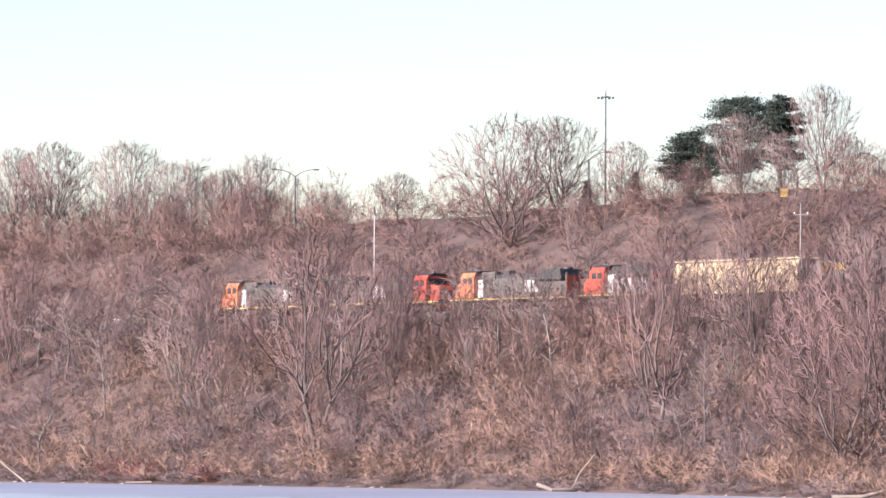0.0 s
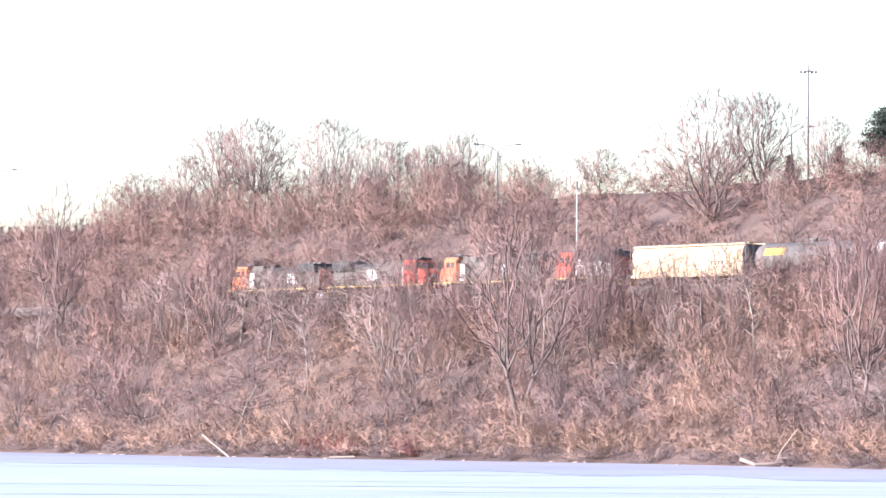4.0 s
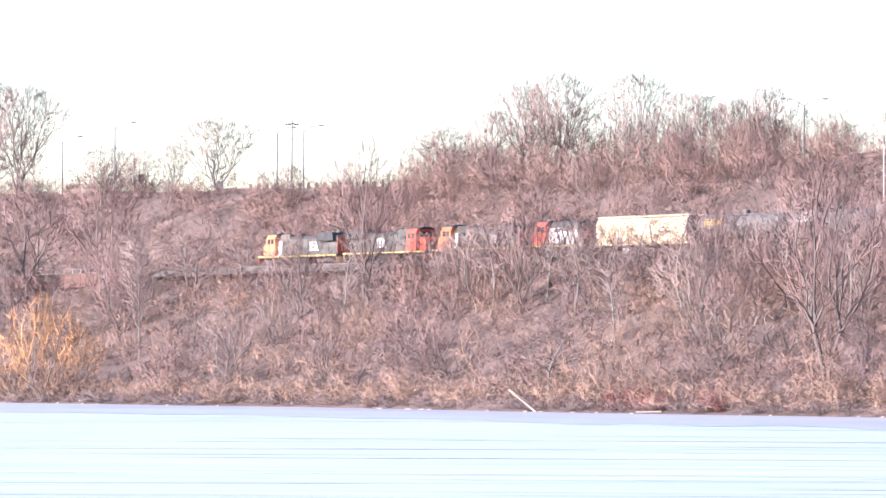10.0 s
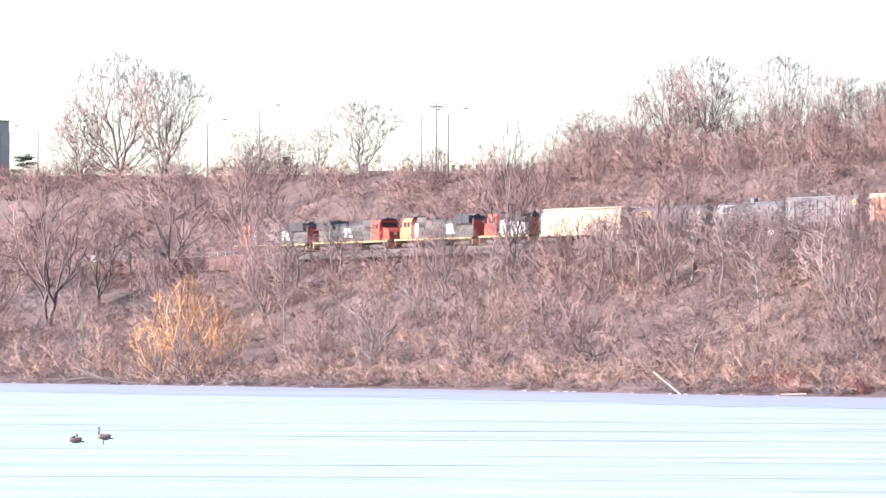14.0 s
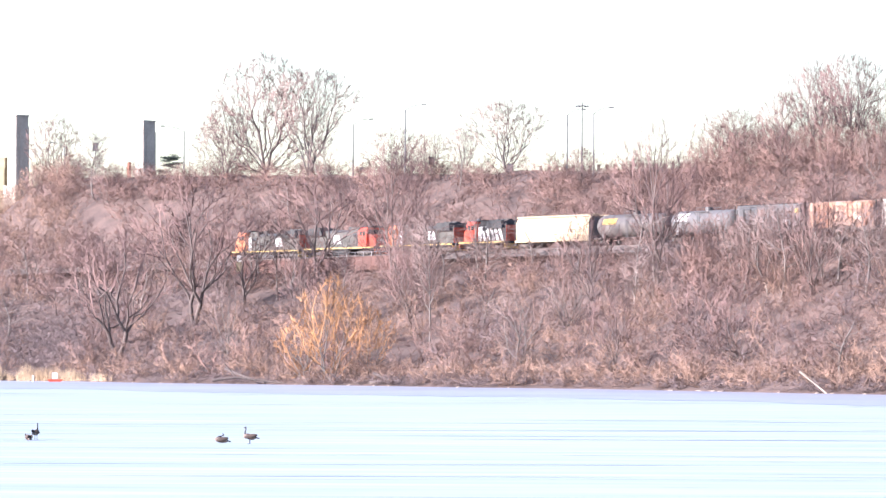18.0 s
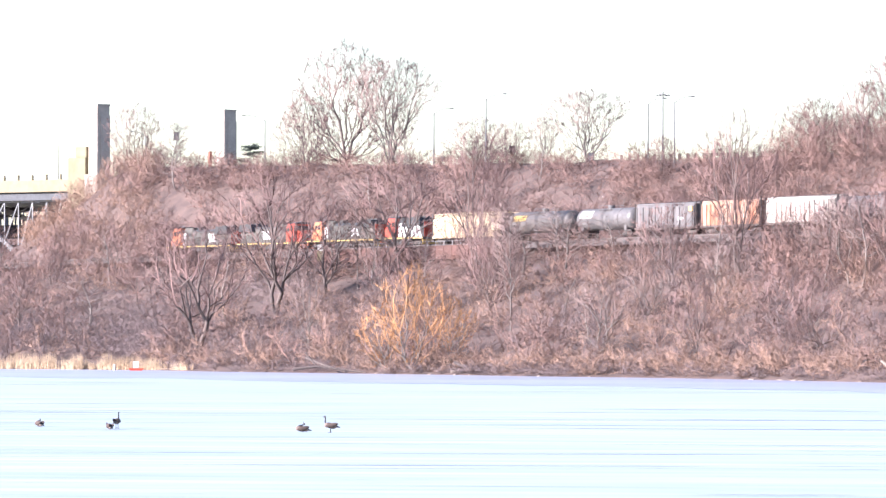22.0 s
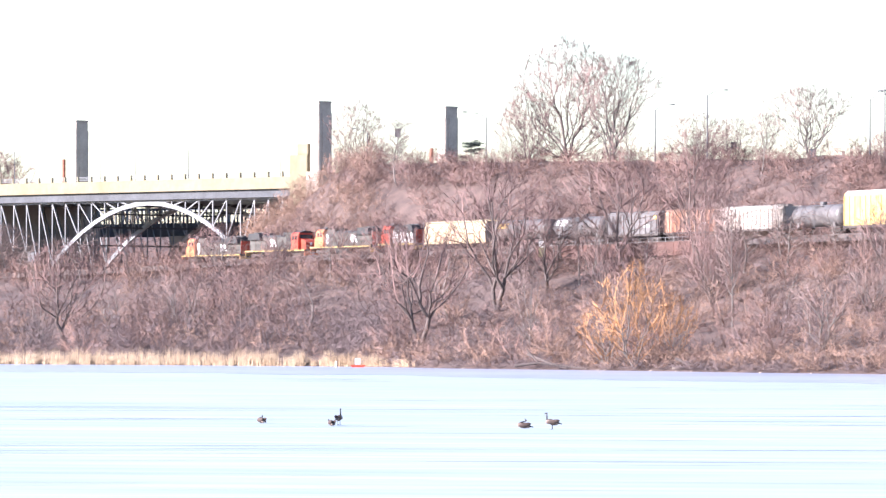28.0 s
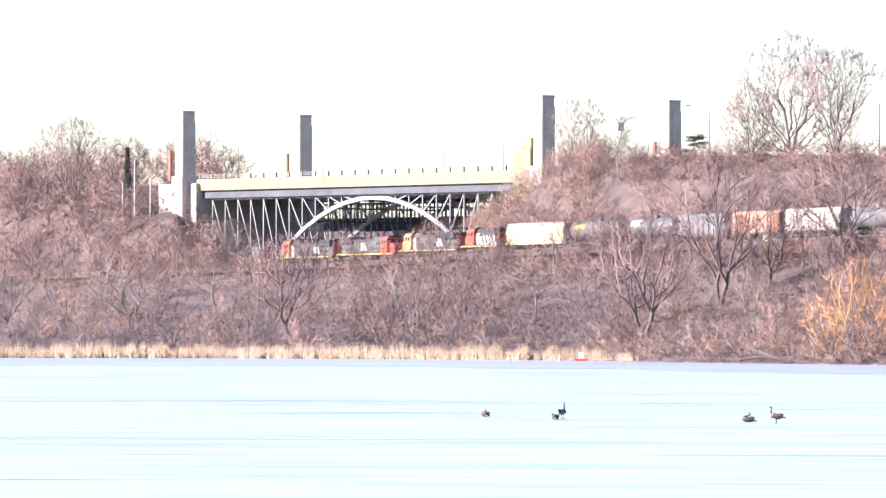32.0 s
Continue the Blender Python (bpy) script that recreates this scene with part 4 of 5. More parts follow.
MODELS = {}
for kind, count in (("oak", 8), ("fan", 8), ("spread", 8), ("pole", 4), ("low", 6), ("dome", 6), ("willow", 4)):
    for i in range(count):
        seed = 11 + 7 * i + len(kind) * 101
        wood, twig = model(kind, seed, 1.9 if i % 2 == 0 else 0.5) if kind == "pole" else crown_model(kind, seed, i % 2 == 0)
        bark, fine = (PALE_BARK, WILLOW_TWIG) if kind == "willow" else ((PALE_BARK, PALE_TWIG) if kind in ("pole", "low") or (kind == "fan" and i in (2, 3)) else (BARK, TWIG))
        MODELS.setdefault(kind, []).append((tri_mesh("trunk", *wood, bark), soft_mesh("crown", twig, fine, 0.55)))

TREE_WORDS = {
    "oak": ("bare spreading deciduous tree with a dark trunk", "tree"),
    "fan": ("bare tree with many upswept limbs and fine twigs", "tree"),
    "pole": ("slender pale bare tree with short side branches", "tree"),
    "spread": ("bare tree with stout forking limbs on the bank", "tree"),
    "low": ("low crooked bare tree leaning over the bank", "tree"),
    "dome": ("bushy bare tree with a rounded dense crown", "tree"),
    "willow": ("orange-twigged bare willow at the water's edge", "willow tree"),
}
_turns = random.Random(5)


def tree(kind, bearing, dist, high, wide, rich=True):
    k = 2 * _turns.randrange(len(MODELS[kind]) // 2) + (0 if rich else 1)
    trunk, crown = MODELS[kind][k]
    label, cat = TREE_WORDS[kind]
    if high > 15:
        label = "tall " + label
    t = tagged(new("willow" if kind == "willow" else "bare_tree", None), label, cat)
    p = at(bearing, dist, -0.15)
    t.matrix_basis = Matrix.Translation(p) @ Matrix.Rotation(_turns.uniform(0, 6.28), 4, "Z") @ Matrix.Diagonal((wide * 1.06, wide * 1.06, high * 1.02, 1))
    for name, me in (("trunk", trunk), ("crown", crown)):
        new(name, me).parent = t


def conifer(kind, bearing, dist, high, wide, seed):
    """A pine with broad flat pads of needles, or a narrow spruce."""
    rng = random.Random(seed)
    t = tagged(new("pine_tree" if kind == "pine" else "spruce_tree"), "dark green broad pine with layered boughs" if kind == "pine" else "small dark green conical spruce", "pine tree" if kind == "pine" else "spruce tree")
    t.matrix_basis = Matrix.Translation(at(bearing, dist, -0.1))
    wood, pads = [], []
    wood.append((Vector((0, 0, 0)), Vector((0, 0, high * 0.93)), 0.02 * high, 0.05))
    if kind == "spruce":
        tiers = max(12, int(high * 2.4))
        for i in range(tiers):
            f = (i + 0.5) / tiers
            z, reach = high * (0.06 + 0.92 * f), wide / 2 * ((1 - f) * rng.uniform(0.8, 1.1) + 0.05)
            for j in range(7):
                a = rng.uniform(0, 6.28)
                o, q = Vector((0, 0, z)), Vector((math.cos(a) * reach, math.sin(a) * reach, -0.15 * reach))
                wood.append((o, o + q, 0.04, 0.015))
                for k in range(26):
                    c = o + q * rng.uniform(0.2, 1.05) + Vector((rng.gauss(0, 0.14), rng.gauss(0, 0.14), rng.gauss(0, 0.1)))
                    d = Vector((rng.gauss(0, 1), rng.gauss(0, 1), rng.gauss(0.3, 0.7))).normalized()
                    pads.append((c, c + d * rng.uniform(0.2, 0.42), 0.06, 0))
    else:
        for i in range(85 if high > 6 else 20):
            f = rng.random() ** 0.8
            z = high * (0.26 + 0.70 * f)
            reach = wide / 2 * math.sqrt(max(0.05, 1 - (2 * f - 0.95) ** 2 * 0.85)) * rng.uniform(0.35, 1.08)
            a = rng.uniform(0, 6.28)
            o = Vector((0, 0, z - 0.18 * reach))
            c0 = Vector((math.cos(a) * reach, math.sin(a) * reach, z + rng.gauss(0, 0.3)))
            wood.append((o, c0, 0.06, 0.02))
            sx, sz = wide * rng.uniform(0.09, 0.15), wide * rng.uniform(0.014, 0.034)
            for k in range(240 if high > 6 else 110):
                c = c0 + Vector((rng.triangular(-1.9 * sx, 1.9 * sx, 0), rng.triangular(-1.9 * sx, 1.9 * sx, 0), rng.gauss(0, sz)))
                d = Vector((rng.gauss(0, 1), rng.gauss(0, 1), rng.gauss(0.5, 0.7))).normalized()
                pads.append((c, c + d * rng.uniform(0.2, 0.45), 0.05, 0))
    new("trunk", tri_mesh("trunk", *tubes(wood, 6), BARK)).parent = t
    new("needles", tri_mesh("needles", *slivers(pads, seed), NEEDLES)).parent = t


# ridge, from the conifers leftwards
RIDGE_TREES = [
    ("oak", 3.99, 762, 14.2, 11.5), ("oak", 4.37, 774, 13.8, 8.5), ("fan", 3.21, 750, 13.5, 9.8), ("fan", 2.78, 741, 10.3, 6.0), ("pole", 2.58, 738, 10.8, 5.2),
    ("fan", 2.24, 731, 8.6, 6.6), ("fan", 1.92, 725, 6.4, 5.8), ("oak", 0.48, 701, 6.4, 5.6), ("dome", -0.66, 658, 15.6, 15.5), ("fan", -1.15, 666, 11.8, 10.5),
    ("fan", -1.84, 657, 8.0, 6.3), ("fan", -3.85, 638, 12.2, 7.7), ("oak", -4.11, 635, 6.8, 5.7), ("oak", 5.17, 791, 8.3, 8.7),
    ("fan", -3.02, 644, 10.0, 6.5), ("fan", -3.45, 640, 7.5, 6.0), ("dome", -2.55, 650, 5.0, 5.0),
]
ROAD_TREES = [
    ("dome", 8.61, 877, 7.6, 11.4), ("dome", 8.27, 867, 7.0, 7.8), ("fan", 7.93, 861, 7.5, 5.4), ("fan", 7.49, 849, 11.2, 12.6), ("fan", 6.73, 811, 6.1, 4.9),
    ("dome", 9.95, 913, 20.2, 20.0), ("fan", 9.50, 899, 17.6, 16.0), ("dome", 10.35, 925, 11.6, 12.5), ("dome", 12.09, 996, 12.2, 11.5), ("pole", 11.72, 957, 10.2, 6.7),
    ("fan", 17.28, 1147, 19.5, 13.8), ("dome", 17.76, 1157, 12.2, 12.8), ("fan", 15.70, 1006, 10.1, 9.1),
]
BANK_TREES = [
    ("spread", 1.28, 568, 18.5, 12.0), ("spread", -2.17, 516, 15.0, 8.8), ("spread", -3.17, 527, 10.3, 7.9), ("fan", 0.53, 577, 14.7, 7.0), ("pole", -2.66, 508, 11.6, 4.6),
    ("low", 0.07, 560, 6.4, 9.0), ("low", 1.74, 585, 5.8, 10.0), ("fan", 2.60, 604, 10.9, 10.3), ("dome", -4.12, 471, 19.0, 15.0), ("dome", -4.62, 470, 20.0, 13.0), ("fan", -3.55, 480, 9.0, 9.0),
    ("spread", 5.97, 700, 16.8, 9.0), ("low", 6.88, 697, 7.6, 7.4), ("low", 2.35, 590, 8.2, 8.3), ("spread", 8.65, 767, 16.8, 8.6), ("pole", 8.27, 714, 17.6, 5.4), ("dome", 8.48, 742, 14.5, 10.0),
]
WILLOW_SIDE = [
    ("spread", 10.66, 789, 17.8, 15.0), ("spread", 10.16, 791, 11.3, 10.3), ("pole", 9.83, 791, 14.5, 4.2), ("spread", 9.43, 790, 14.0, 13.3), ("willow", 9.26, 702, 13.4, 10.6),
    ("willow", 9.54, 708, 9.1, 8.5), ("willow", 8.85, 703, 8.3, 7.0), ("spread", 11.44, 773, 15.2, 14.7), ("spread", 15.05, 844, 13.3, 12.7), ("low", 13.88, 842, 11.0, 10.1),
    ("low", 17.93, 928, 13.0, 15.8), ("low", 16.67, 913, 11.9, 16.5),
]
HEROES = [(r[1], r[2], r[4], 0.2 * r[3]) for r in BANK_TREES + WILLOW_SIDE if r[0] in ("spread", "low", "willow", "pole")] + [(3.32, 663, 14.0, 0.3), (10.21, 800, 12.0, 0.4)]
for row in RIDGE_TREES + ROAD_TREES + BANK_TREES + WILLOW_SIDE:
    grown = 1.2 if row[0] == "spread" and row in BANK_TREES + WILLOW_SIDE else 1.0
    tree(*row[:3], row[3] * grown, row[4] * grown, rich=row[0] != "willow")
_more = random.Random(31)
for i in range(34):  # scattered trees on the bank
    b = -4.8 + 23.0 * (i + _more.random()) / 34
    d = shore(b) + (railway(b) - 22 - shore(b)) * _more.uniform(0.05, 0.8)
    tree(_more.choice(("fan", "low", "dome", "fan", "pole", "oak")), b, d, _more.uniform(7.0, 11.0), _more.uniform(6.0, 9.5), False)
for i in range(30):  # thin trees just below the line
    b = -5.0 + (10.5 * (i + _more.random()) / 15 if i < 15 else 10.5 + 13.0 * (i - 15 + _more.random()) / 15)
    d = railway(b) - _more.uniform(17, 46)
    tree(_more.choice(("fan", "pole", "fan", "oak", "low")), b, d, _more.uniform(5.5, 9.5), _more.uniform(5.0, 8.5), False)
for lo, hi, n, over in ((0.25, 2.75, 17, (3.0, 6.5)), (2.75, 5.2, 18, (2.5, 5.5)), (-1.9, 0.25, 9, (1.5, 4.5)), (-3.8, -1.9, 13, (3.0, 6.0)), (-5.2, -3.8, 6, (4.0, 8.0)), (5.2, 18.5, 30, (2.0, 5.0))):
    for i in range(n):  # a veil of thin trees before the line
        b = lo + (hi - lo) * (i + _more.random()) / n
        d = railway(b) - _more.uniform(18, 42)
        tree(_more.choice(("fan", "pole", "fan")), b, d, 18.2 - float(ground(b, d)) + _more.uniform(*over), _more.uniform(5.5, 8.5), False)
for i in range(15):  # more trees on the wooded ridge
    b = 1.6 + 3.3 * (i + _more.random()) / 15
    tree(_more.choice(("fan", "fan", "dome")), b, railway(b) + _more.uniform(70, 100), _more.uniform(7.5, 11.0), _more.uniform(5.5, 8.5), False)
for i in range(44):  # and on the slope above the line
    b = -4.6 + 17.4 * (i + _more.random()) / 44
    tree(_more.choice(("fan", "pole", "dome", "oak")), b, railway(b) + _more.uniform(25, 75), _more.uniform(5.5, 8.5), _more.uniform(4.5, 7.5), False)
for i, row in enumerate((("pine", -3.02, 657, 12.1, 9.2), ("pine", -3.42, 652, 11.6, 5.2), ("pine", -2.51, 664, 7.6, 7.3), ("spruce", -1.45, 679, 3.4, 1.9),
                         ("spruce", -1.95, 672, 3.8, 2.3), ("spruce", 16.70, 1141, 12.5, 3.4), ("pine", 10.93, 964, 4.0, 4.8))):
    conifer(*row, 40 + i)


# ---- brush: thickets nobody could count ----
def bush_model(seed, nodes=56, shoots=15, reach=0.13, thin=0.0026):
    """A rounded leafless bush one high and one wide."""
    limbs, twigs, fine = branch_out("bush", seed, nodes, 0.010, shoots, reach, thin, 1.0, 0.36)
    stems = sorted(limbs + twigs, key=lambda s: -s[3])
    k = nodes // 4
    return rounded(*join([tubes(stems[:k], 3), slivers([(s[0], s[1], s[2] * 0.8, 0) for s in stems[k:]], seed + 1), slivers(fine, seed)]), 0.3, 0.88)


BUSHES = [bush_model(900 + i) for i in range(14)]
SHRUBS = [bush_model(950 + i, 28, 14, 0.16, 0.0046) for i in range(10)]


def scatter(count, seed, lo, hi, where, height, width, pick=None, forms=BUSHES):
    """Spreads bushes over a band of the bank; where(rng, bearing) gives the range."""
    rng = random.Random(seed)
    got, turned = [], []
    for _ in range(count):
        b = rng.uniform(lo, hi)
        d = where(rng, b)
        if d is None:
            continue
        if pick and not pick(rng, b, d):
            continue
        v, t, nrm = forms[rng.randrange(len(forms))]
        a = rng.uniform(0, 6.28)
        c, s = math.cos(a), math.sin(a)
        h, w = height(rng, b, d), width(rng)
        most = open_height(b, d)
        if most < 0.6:
            continue
        if most < h:
            h, w = most, min(w, 1.6 * most + 1.0)
        p = at(b, d, -0.1)
        x, y = v[:, 0] * w, v[:, 1] * w
        got.append((np.stack([p.x + c * x - s * y, p.y + s * x + c * y, p.z + v[:, 2] * h], 1), t))
        turned.append(np.stack([c * nrm[:, 0] - s * nrm[:, 1], s * nrm[:, 0] + c * nrm[:, 1], nrm[:, 2]], 1))
    return (*join(got), np.concatenate(turned))


def bank_frac(b, d):
    return (d - shore(b)) / (railway(b) - 13 - shore(b))


def tone(b, d):
    a = radians(b)
    return noise.noise(Vector((d * math.sin(a) / 14, d * math.cos(a) / 26, 3.3)))


def open_height(b, d):
    """How high the brush grows: low in front of the trunks of the large trees of the bank."""
    top = 99.0
    for hb, hd, w, up in HEROES:
        if hd - 60 < d < hd + 2 and abs(b - hb) * d * 0.01745 < 0.14 * w:
            foot = float(ground(hb, hd)) + up
            top = min(top, EYE + (foot - EYE) * d / hd - float(ground(b, d)))
    return top


low_bank = lambda rng, b: shore(b) + 3 + (railway(b) - 19 - shore(b)) * rng.random() ** 0.95
edge = lambda rng, b: railway(b) - 12.5 - 13 * rng.random()
wall_gap = lambda b, d: 0.45 if 8.6 < b < 10.4 and bank_frac(b, d) > 0.55 else 1.0
hill_side = lambda rng, b: railway(b) + 17 + (74 if b < 5.4 or b > 11.6 else 54) * rng.random()
ridge = lambda rng, b: railway(b) + rng.uniform(60, 104)
bank_high = lambda rng, b, d: rng.uniform(4.4, 8.6) * (1.08 - 0.5 * min(1.0, max(0.0, bank_frac(b, d))) ** 1.4) * wall_gap(b, d)
pieces = [
    ("brush_thicket", "dense brown leafless brush on the bank", BRUSH, scatter(470, 21, -4.9, 18.3, low_bank, bank_high, lambda r: r.uniform(6.0, 9.5), lambda r, b, d: tone(b, d) + r.gauss(0, 0.15) < 0.12)),
    ("grey_thicket", "grey-brown leafless brush on the bank", GREY_BRUSH, scatter(380, 61, -4.9, 18.3, low_bank, bank_high, lambda r: r.uniform(5.0, 8.5), lambda r, b, d: tone(b, d) + r.gauss(0, 0.15) < 0.1)),
    ("tan_thicket", "leafless brush in patches on the bank, tan partly for sunlit clumps", TAN_BRUSH, scatter(720, 22, -4.9, 18.3, low_bank, bank_high, lambda r: r.uniform(5.0, 8.0), lambda r, b, d: tone(b, d) + r.gauss(0, 0.12) >= 0.06)),
    ("trackside_brush", "thin leafless brush beside the railway", BRUSH, scatter(240, 27, -4.9, 18.3, edge, lambda r, b, d: r.uniform(1.4, 4.2) * wall_gap(b, d), lambda r: r.uniform(3.5, 6.0), forms=SHRUBS)),
    ("young_wood", "thin leafless young trees below the railway", BRUSH, scatter(215, 41, -4.9, 5.7, lambda r, b: railway(b) - r.uniform(16, 44), lambda r, b, d: max(2.5, 18.2 - float(ground(b, d)) + r.gauss(1.9, 1.4)), lambda r: r.uniform(4.0, 6.5))),
    ("young_wood", "thin leafless young trees below the railway", BRUSH, scatter(200, 42, 5.7, 18.3, lambda r, b: railway(b) - r.uniform(16, 40), lambda r, b, d: max(2.2, 17.4 - float(ground(b, d)) + r.gauss(1.2, 1.2)) * wall_gap(b, d), lambda r: r.uniform(4.0, 6.5))),
    ("shore_brush", "low tawny brush along the ice edge", TAN_BRUSH, scatter(380, 23, -4.9, 12.0, lambda r, b: shore(b) + r.uniform(0.2, 7), lambda r, b, d: r.uniform(2.0, 4.6), lambda r: r.uniform(3.0, 5.5), forms=SHRUBS)),
    ("red_brush", "dull red dogwood stems at the ice edge", RED_BRUSH, scatter(44, 24, 1.9, 3.7, lambda r, b: shore(b) + r.uniform(0.2, 1.5), lambda r, b, d: r.uniform(2.2, 3.4), lambda r: r.uniform(2.0, 3.2), lambda r, b, d: 2.85 < b < 3.5 or 2.33 < b < 2.68, forms=SHRUBS)),
    ("shore_brush", "low dark brush along the ice edge", GREY_BRUSH, scatter(380, 52, -4.9, 12.0, lambda r, b: shore(b) + r.uniform(-0.6, 2.2), lambda r, b, d: r.uniform(0.9, 2.3), lambda r: r.uniform(2.5, 4.5), forms=SHRUBS)),
    ("slope_brush", "brown brush on the slope above the railway", BRUSH, scatter(130, 62, 3.6, 7.0, hill_side, lambda r, b, d: r.uniform(3.5, 6.0), lambda r: r.uniform(5.0, 8.0))),
    ("low_thicket", "low brown brush above the reeds", GREY_BRUSH, scatter(190, 63, 11.6, 18.3, lambda r, b: shore(b) + r.uniform(4, 48), lambda r, b, d: r.uniform(2.8, 5.5), lambda r: r.uniform(5.5, 8.5))),
    ("undergrowth", "low brown undergrowth between the bushes of the bank", BRUSH, scatter(520, 71, -4.9, 18.3, low_bank, lambda r, b, d: r.uniform(1.4, 3.2), lambda r: r.uniform(3.0, 5.5), forms=SHRUBS)),
    ("undergrowth", "low grey-brown undergrowth below the retaining wall", GREY_BRUSH, scatter(420, 72, 9.3, 14.5, low_bank, lambda r, b, d: r.uniform(1.6, 3.4), lambda r: r.uniform(3.5, 6.0), forms=SHRUBS)),
    ("slope_shrubs", "low tawny shrubs on the slope above the railway", TAN_BRUSH, scatter(190, 74, -4.9, 6.0, hill_side, lambda r, b, d: r.uniform(1.6, 3.6), lambda r: r.uniform(3.5, 6.0), forms=SHRUBS)),
    ("slope_shrubs", "low brown shrubs on the slope above the railway", BRUSH, scatter(330, 75, -4.9, 12.6, hill_side, lambda r, b, d: r.uniform(1.6, 3.8), lambda r: r.uniform(3.5, 6.5), forms=SHRUBS)),
    ("crest_brush", "rounded shrubs below the ridge road", BRUSH, scatter(330, 53, 5.2, 12.1, lambda r, b: railway(b) + r.uniform(58, 82 if b < 7.2 else 88), lambda r, b, d: r.uniform(1.2, 3.0) * (1.0 if b < 7.2 else 1.35), lambda r: r.uniform(3.5, 6.0), forms=SHRUBS)),
    ("hillside_brush", "brown brush on the slope above the railway", BRUSH, scatter(540, 25, -4.9, 12.9, hill_side, lambda r, b, d: r.uniform(3.6, 6.8), lambda r: r.uniform(5.5, 9.0), lambda r, b, d: b < 12.2 or d < railway(b) + 45)),
    ("ridge_wood", "thin bare young trees along the ridge", BRUSH, scatter(150, 28, 1.0, 5.6, ridge, lambda r, b, d: r.uniform(5.0, 8.5), lambda r: r.uniform(5.0, 8.0))),
    ("far_bank_brush", "bare brush on the slope beyond the bridge", BRUSH, scatter(220, 29, 15.7, 18.4, lambda r, b: railway(b) + r.uniform(14, 105), lambda r, b, d: r.uniform(4.5, 8.5), lambda r: r.uniform(8, 11), forms=SHRUBS)),
    ("under_bridge_brush", "bare brush in the valley under the arch", BRUSH, scatter(80, 44, 13.3, 16.4, lambda r, b: railway(b) + r.uniform(14, 60), lambda r, b, d: r.uniform(3.5, 6.5), lambda r: r.uniform(6, 9), forms=SHRUBS)),
    ("pylon_slope_brush", "low brush on the slope below the pylon", TAN_BRUSH, scatter(150, 45, 11.9, 13.2, lambda r, b: railway(b) + r.uniform(30, 95), lambda r, b, d: r.uniform(3.0, 5.5), lambda r: r.uniform(4, 6.5))),
    ("far_wood", "bare brown woods beyond the bridge", BRUSH, scatter(130, 43, 15.6, 19.4, lambda r, b: railway(b) + r.uniform(330, 430), lambda r, b, d: r.uniform(10.5, 14.5), lambda r: r.uniform(11, 15), forms=SHRUBS)),
    ("valley_brush", "bare woods beyond the bridge", BRUSH, scatter(130, 26, 12.6, 19.2, lambda r, b: railway(b) + r.uniform(190, 360), lambda r, b, d: r.uniform(8, 13) * (1.0 if b > 15.3 else 0.45), lambda r: r.uniform(11, 16), forms=SHRUBS)),
]
for name, label, m, (v, t, n) in pieces:
    tagged(new(name, tri_mesh(name, v, t, m, n)), label, "brush", kind="stuff")


def build_reeds():
    rng = random.Random(77)
    segs = []
    for _ in range(15000):
        b = rng.uniform(11.5, 20.0)
        depth = 7.0 * min(1.0, (b - 11.4) / 2.5)
        d = shore(b) + rng.uniform(-depth * 0.55, depth * 0.6)
        if noise.noise(Vector((b * 11, d / 3, 4))) < -0.22:
            continue
        clump = 0.75 + 0.45 * noise.noise(Vector((b * 7, d / 6, 0)))
        h = rng.uniform(1.9, 3.2) * clump * min(1.0, 0.5 + (b - 11.4) / 2)
        a = radians(b)
        p = Vector((-d * math.sin(a), d * math.cos(a), -0.1))
        segs.append((p, p + Vector((rng.gauss(0, 0.16), rng.gauss(0, 0.16), h)), rng.uniform(0.02, 0.05), 0))
    tagged(new("reeds", tri_mesh("reeds", *spikes(segs), REED)), "pale straw-coloured dead reeds at the ice edge", "reeds", kind="stuff")


build_reeds()


# ---- poles, road edge, wall, boat, logs, geese ----
def mast(bearing, dist, high):
    """A tall lighting mast with a ring of floodlights."""
    m = tagged(new("light_mast"), "tall grey high-mast light with a floodlight cluster", "light mast")
    m.matrix_basis = Matrix.Translation(at(bearing, dist))
    part("pole", cyl(B(), (0, 0, -0.3), (0, 0, high), 0.14, 0.09, n=10), POLE_STEEL, m)
    part("ring", cyl(B(), (0, 0, high - 0.5), (0, 0, high - 0.38), 0.4, n=14), POLE_STEEL, m)
    for k in range(6):
        a = k * math.pi / 3
        x, y = 0.85 * math.cos(a), 0.85 * math.sin(a)
        part("floodlight", box(B(), x - 0.15, x + 0.15, y - 0.15, y + 0.15, high - 0.68, high - 0.42, 0.05), POLE_STEEL, m)
    part("tip", cyl(B(), (0, 0, high), (0, 0, high + 0.35), 0.06, n=6), POLE_STEEL, m)


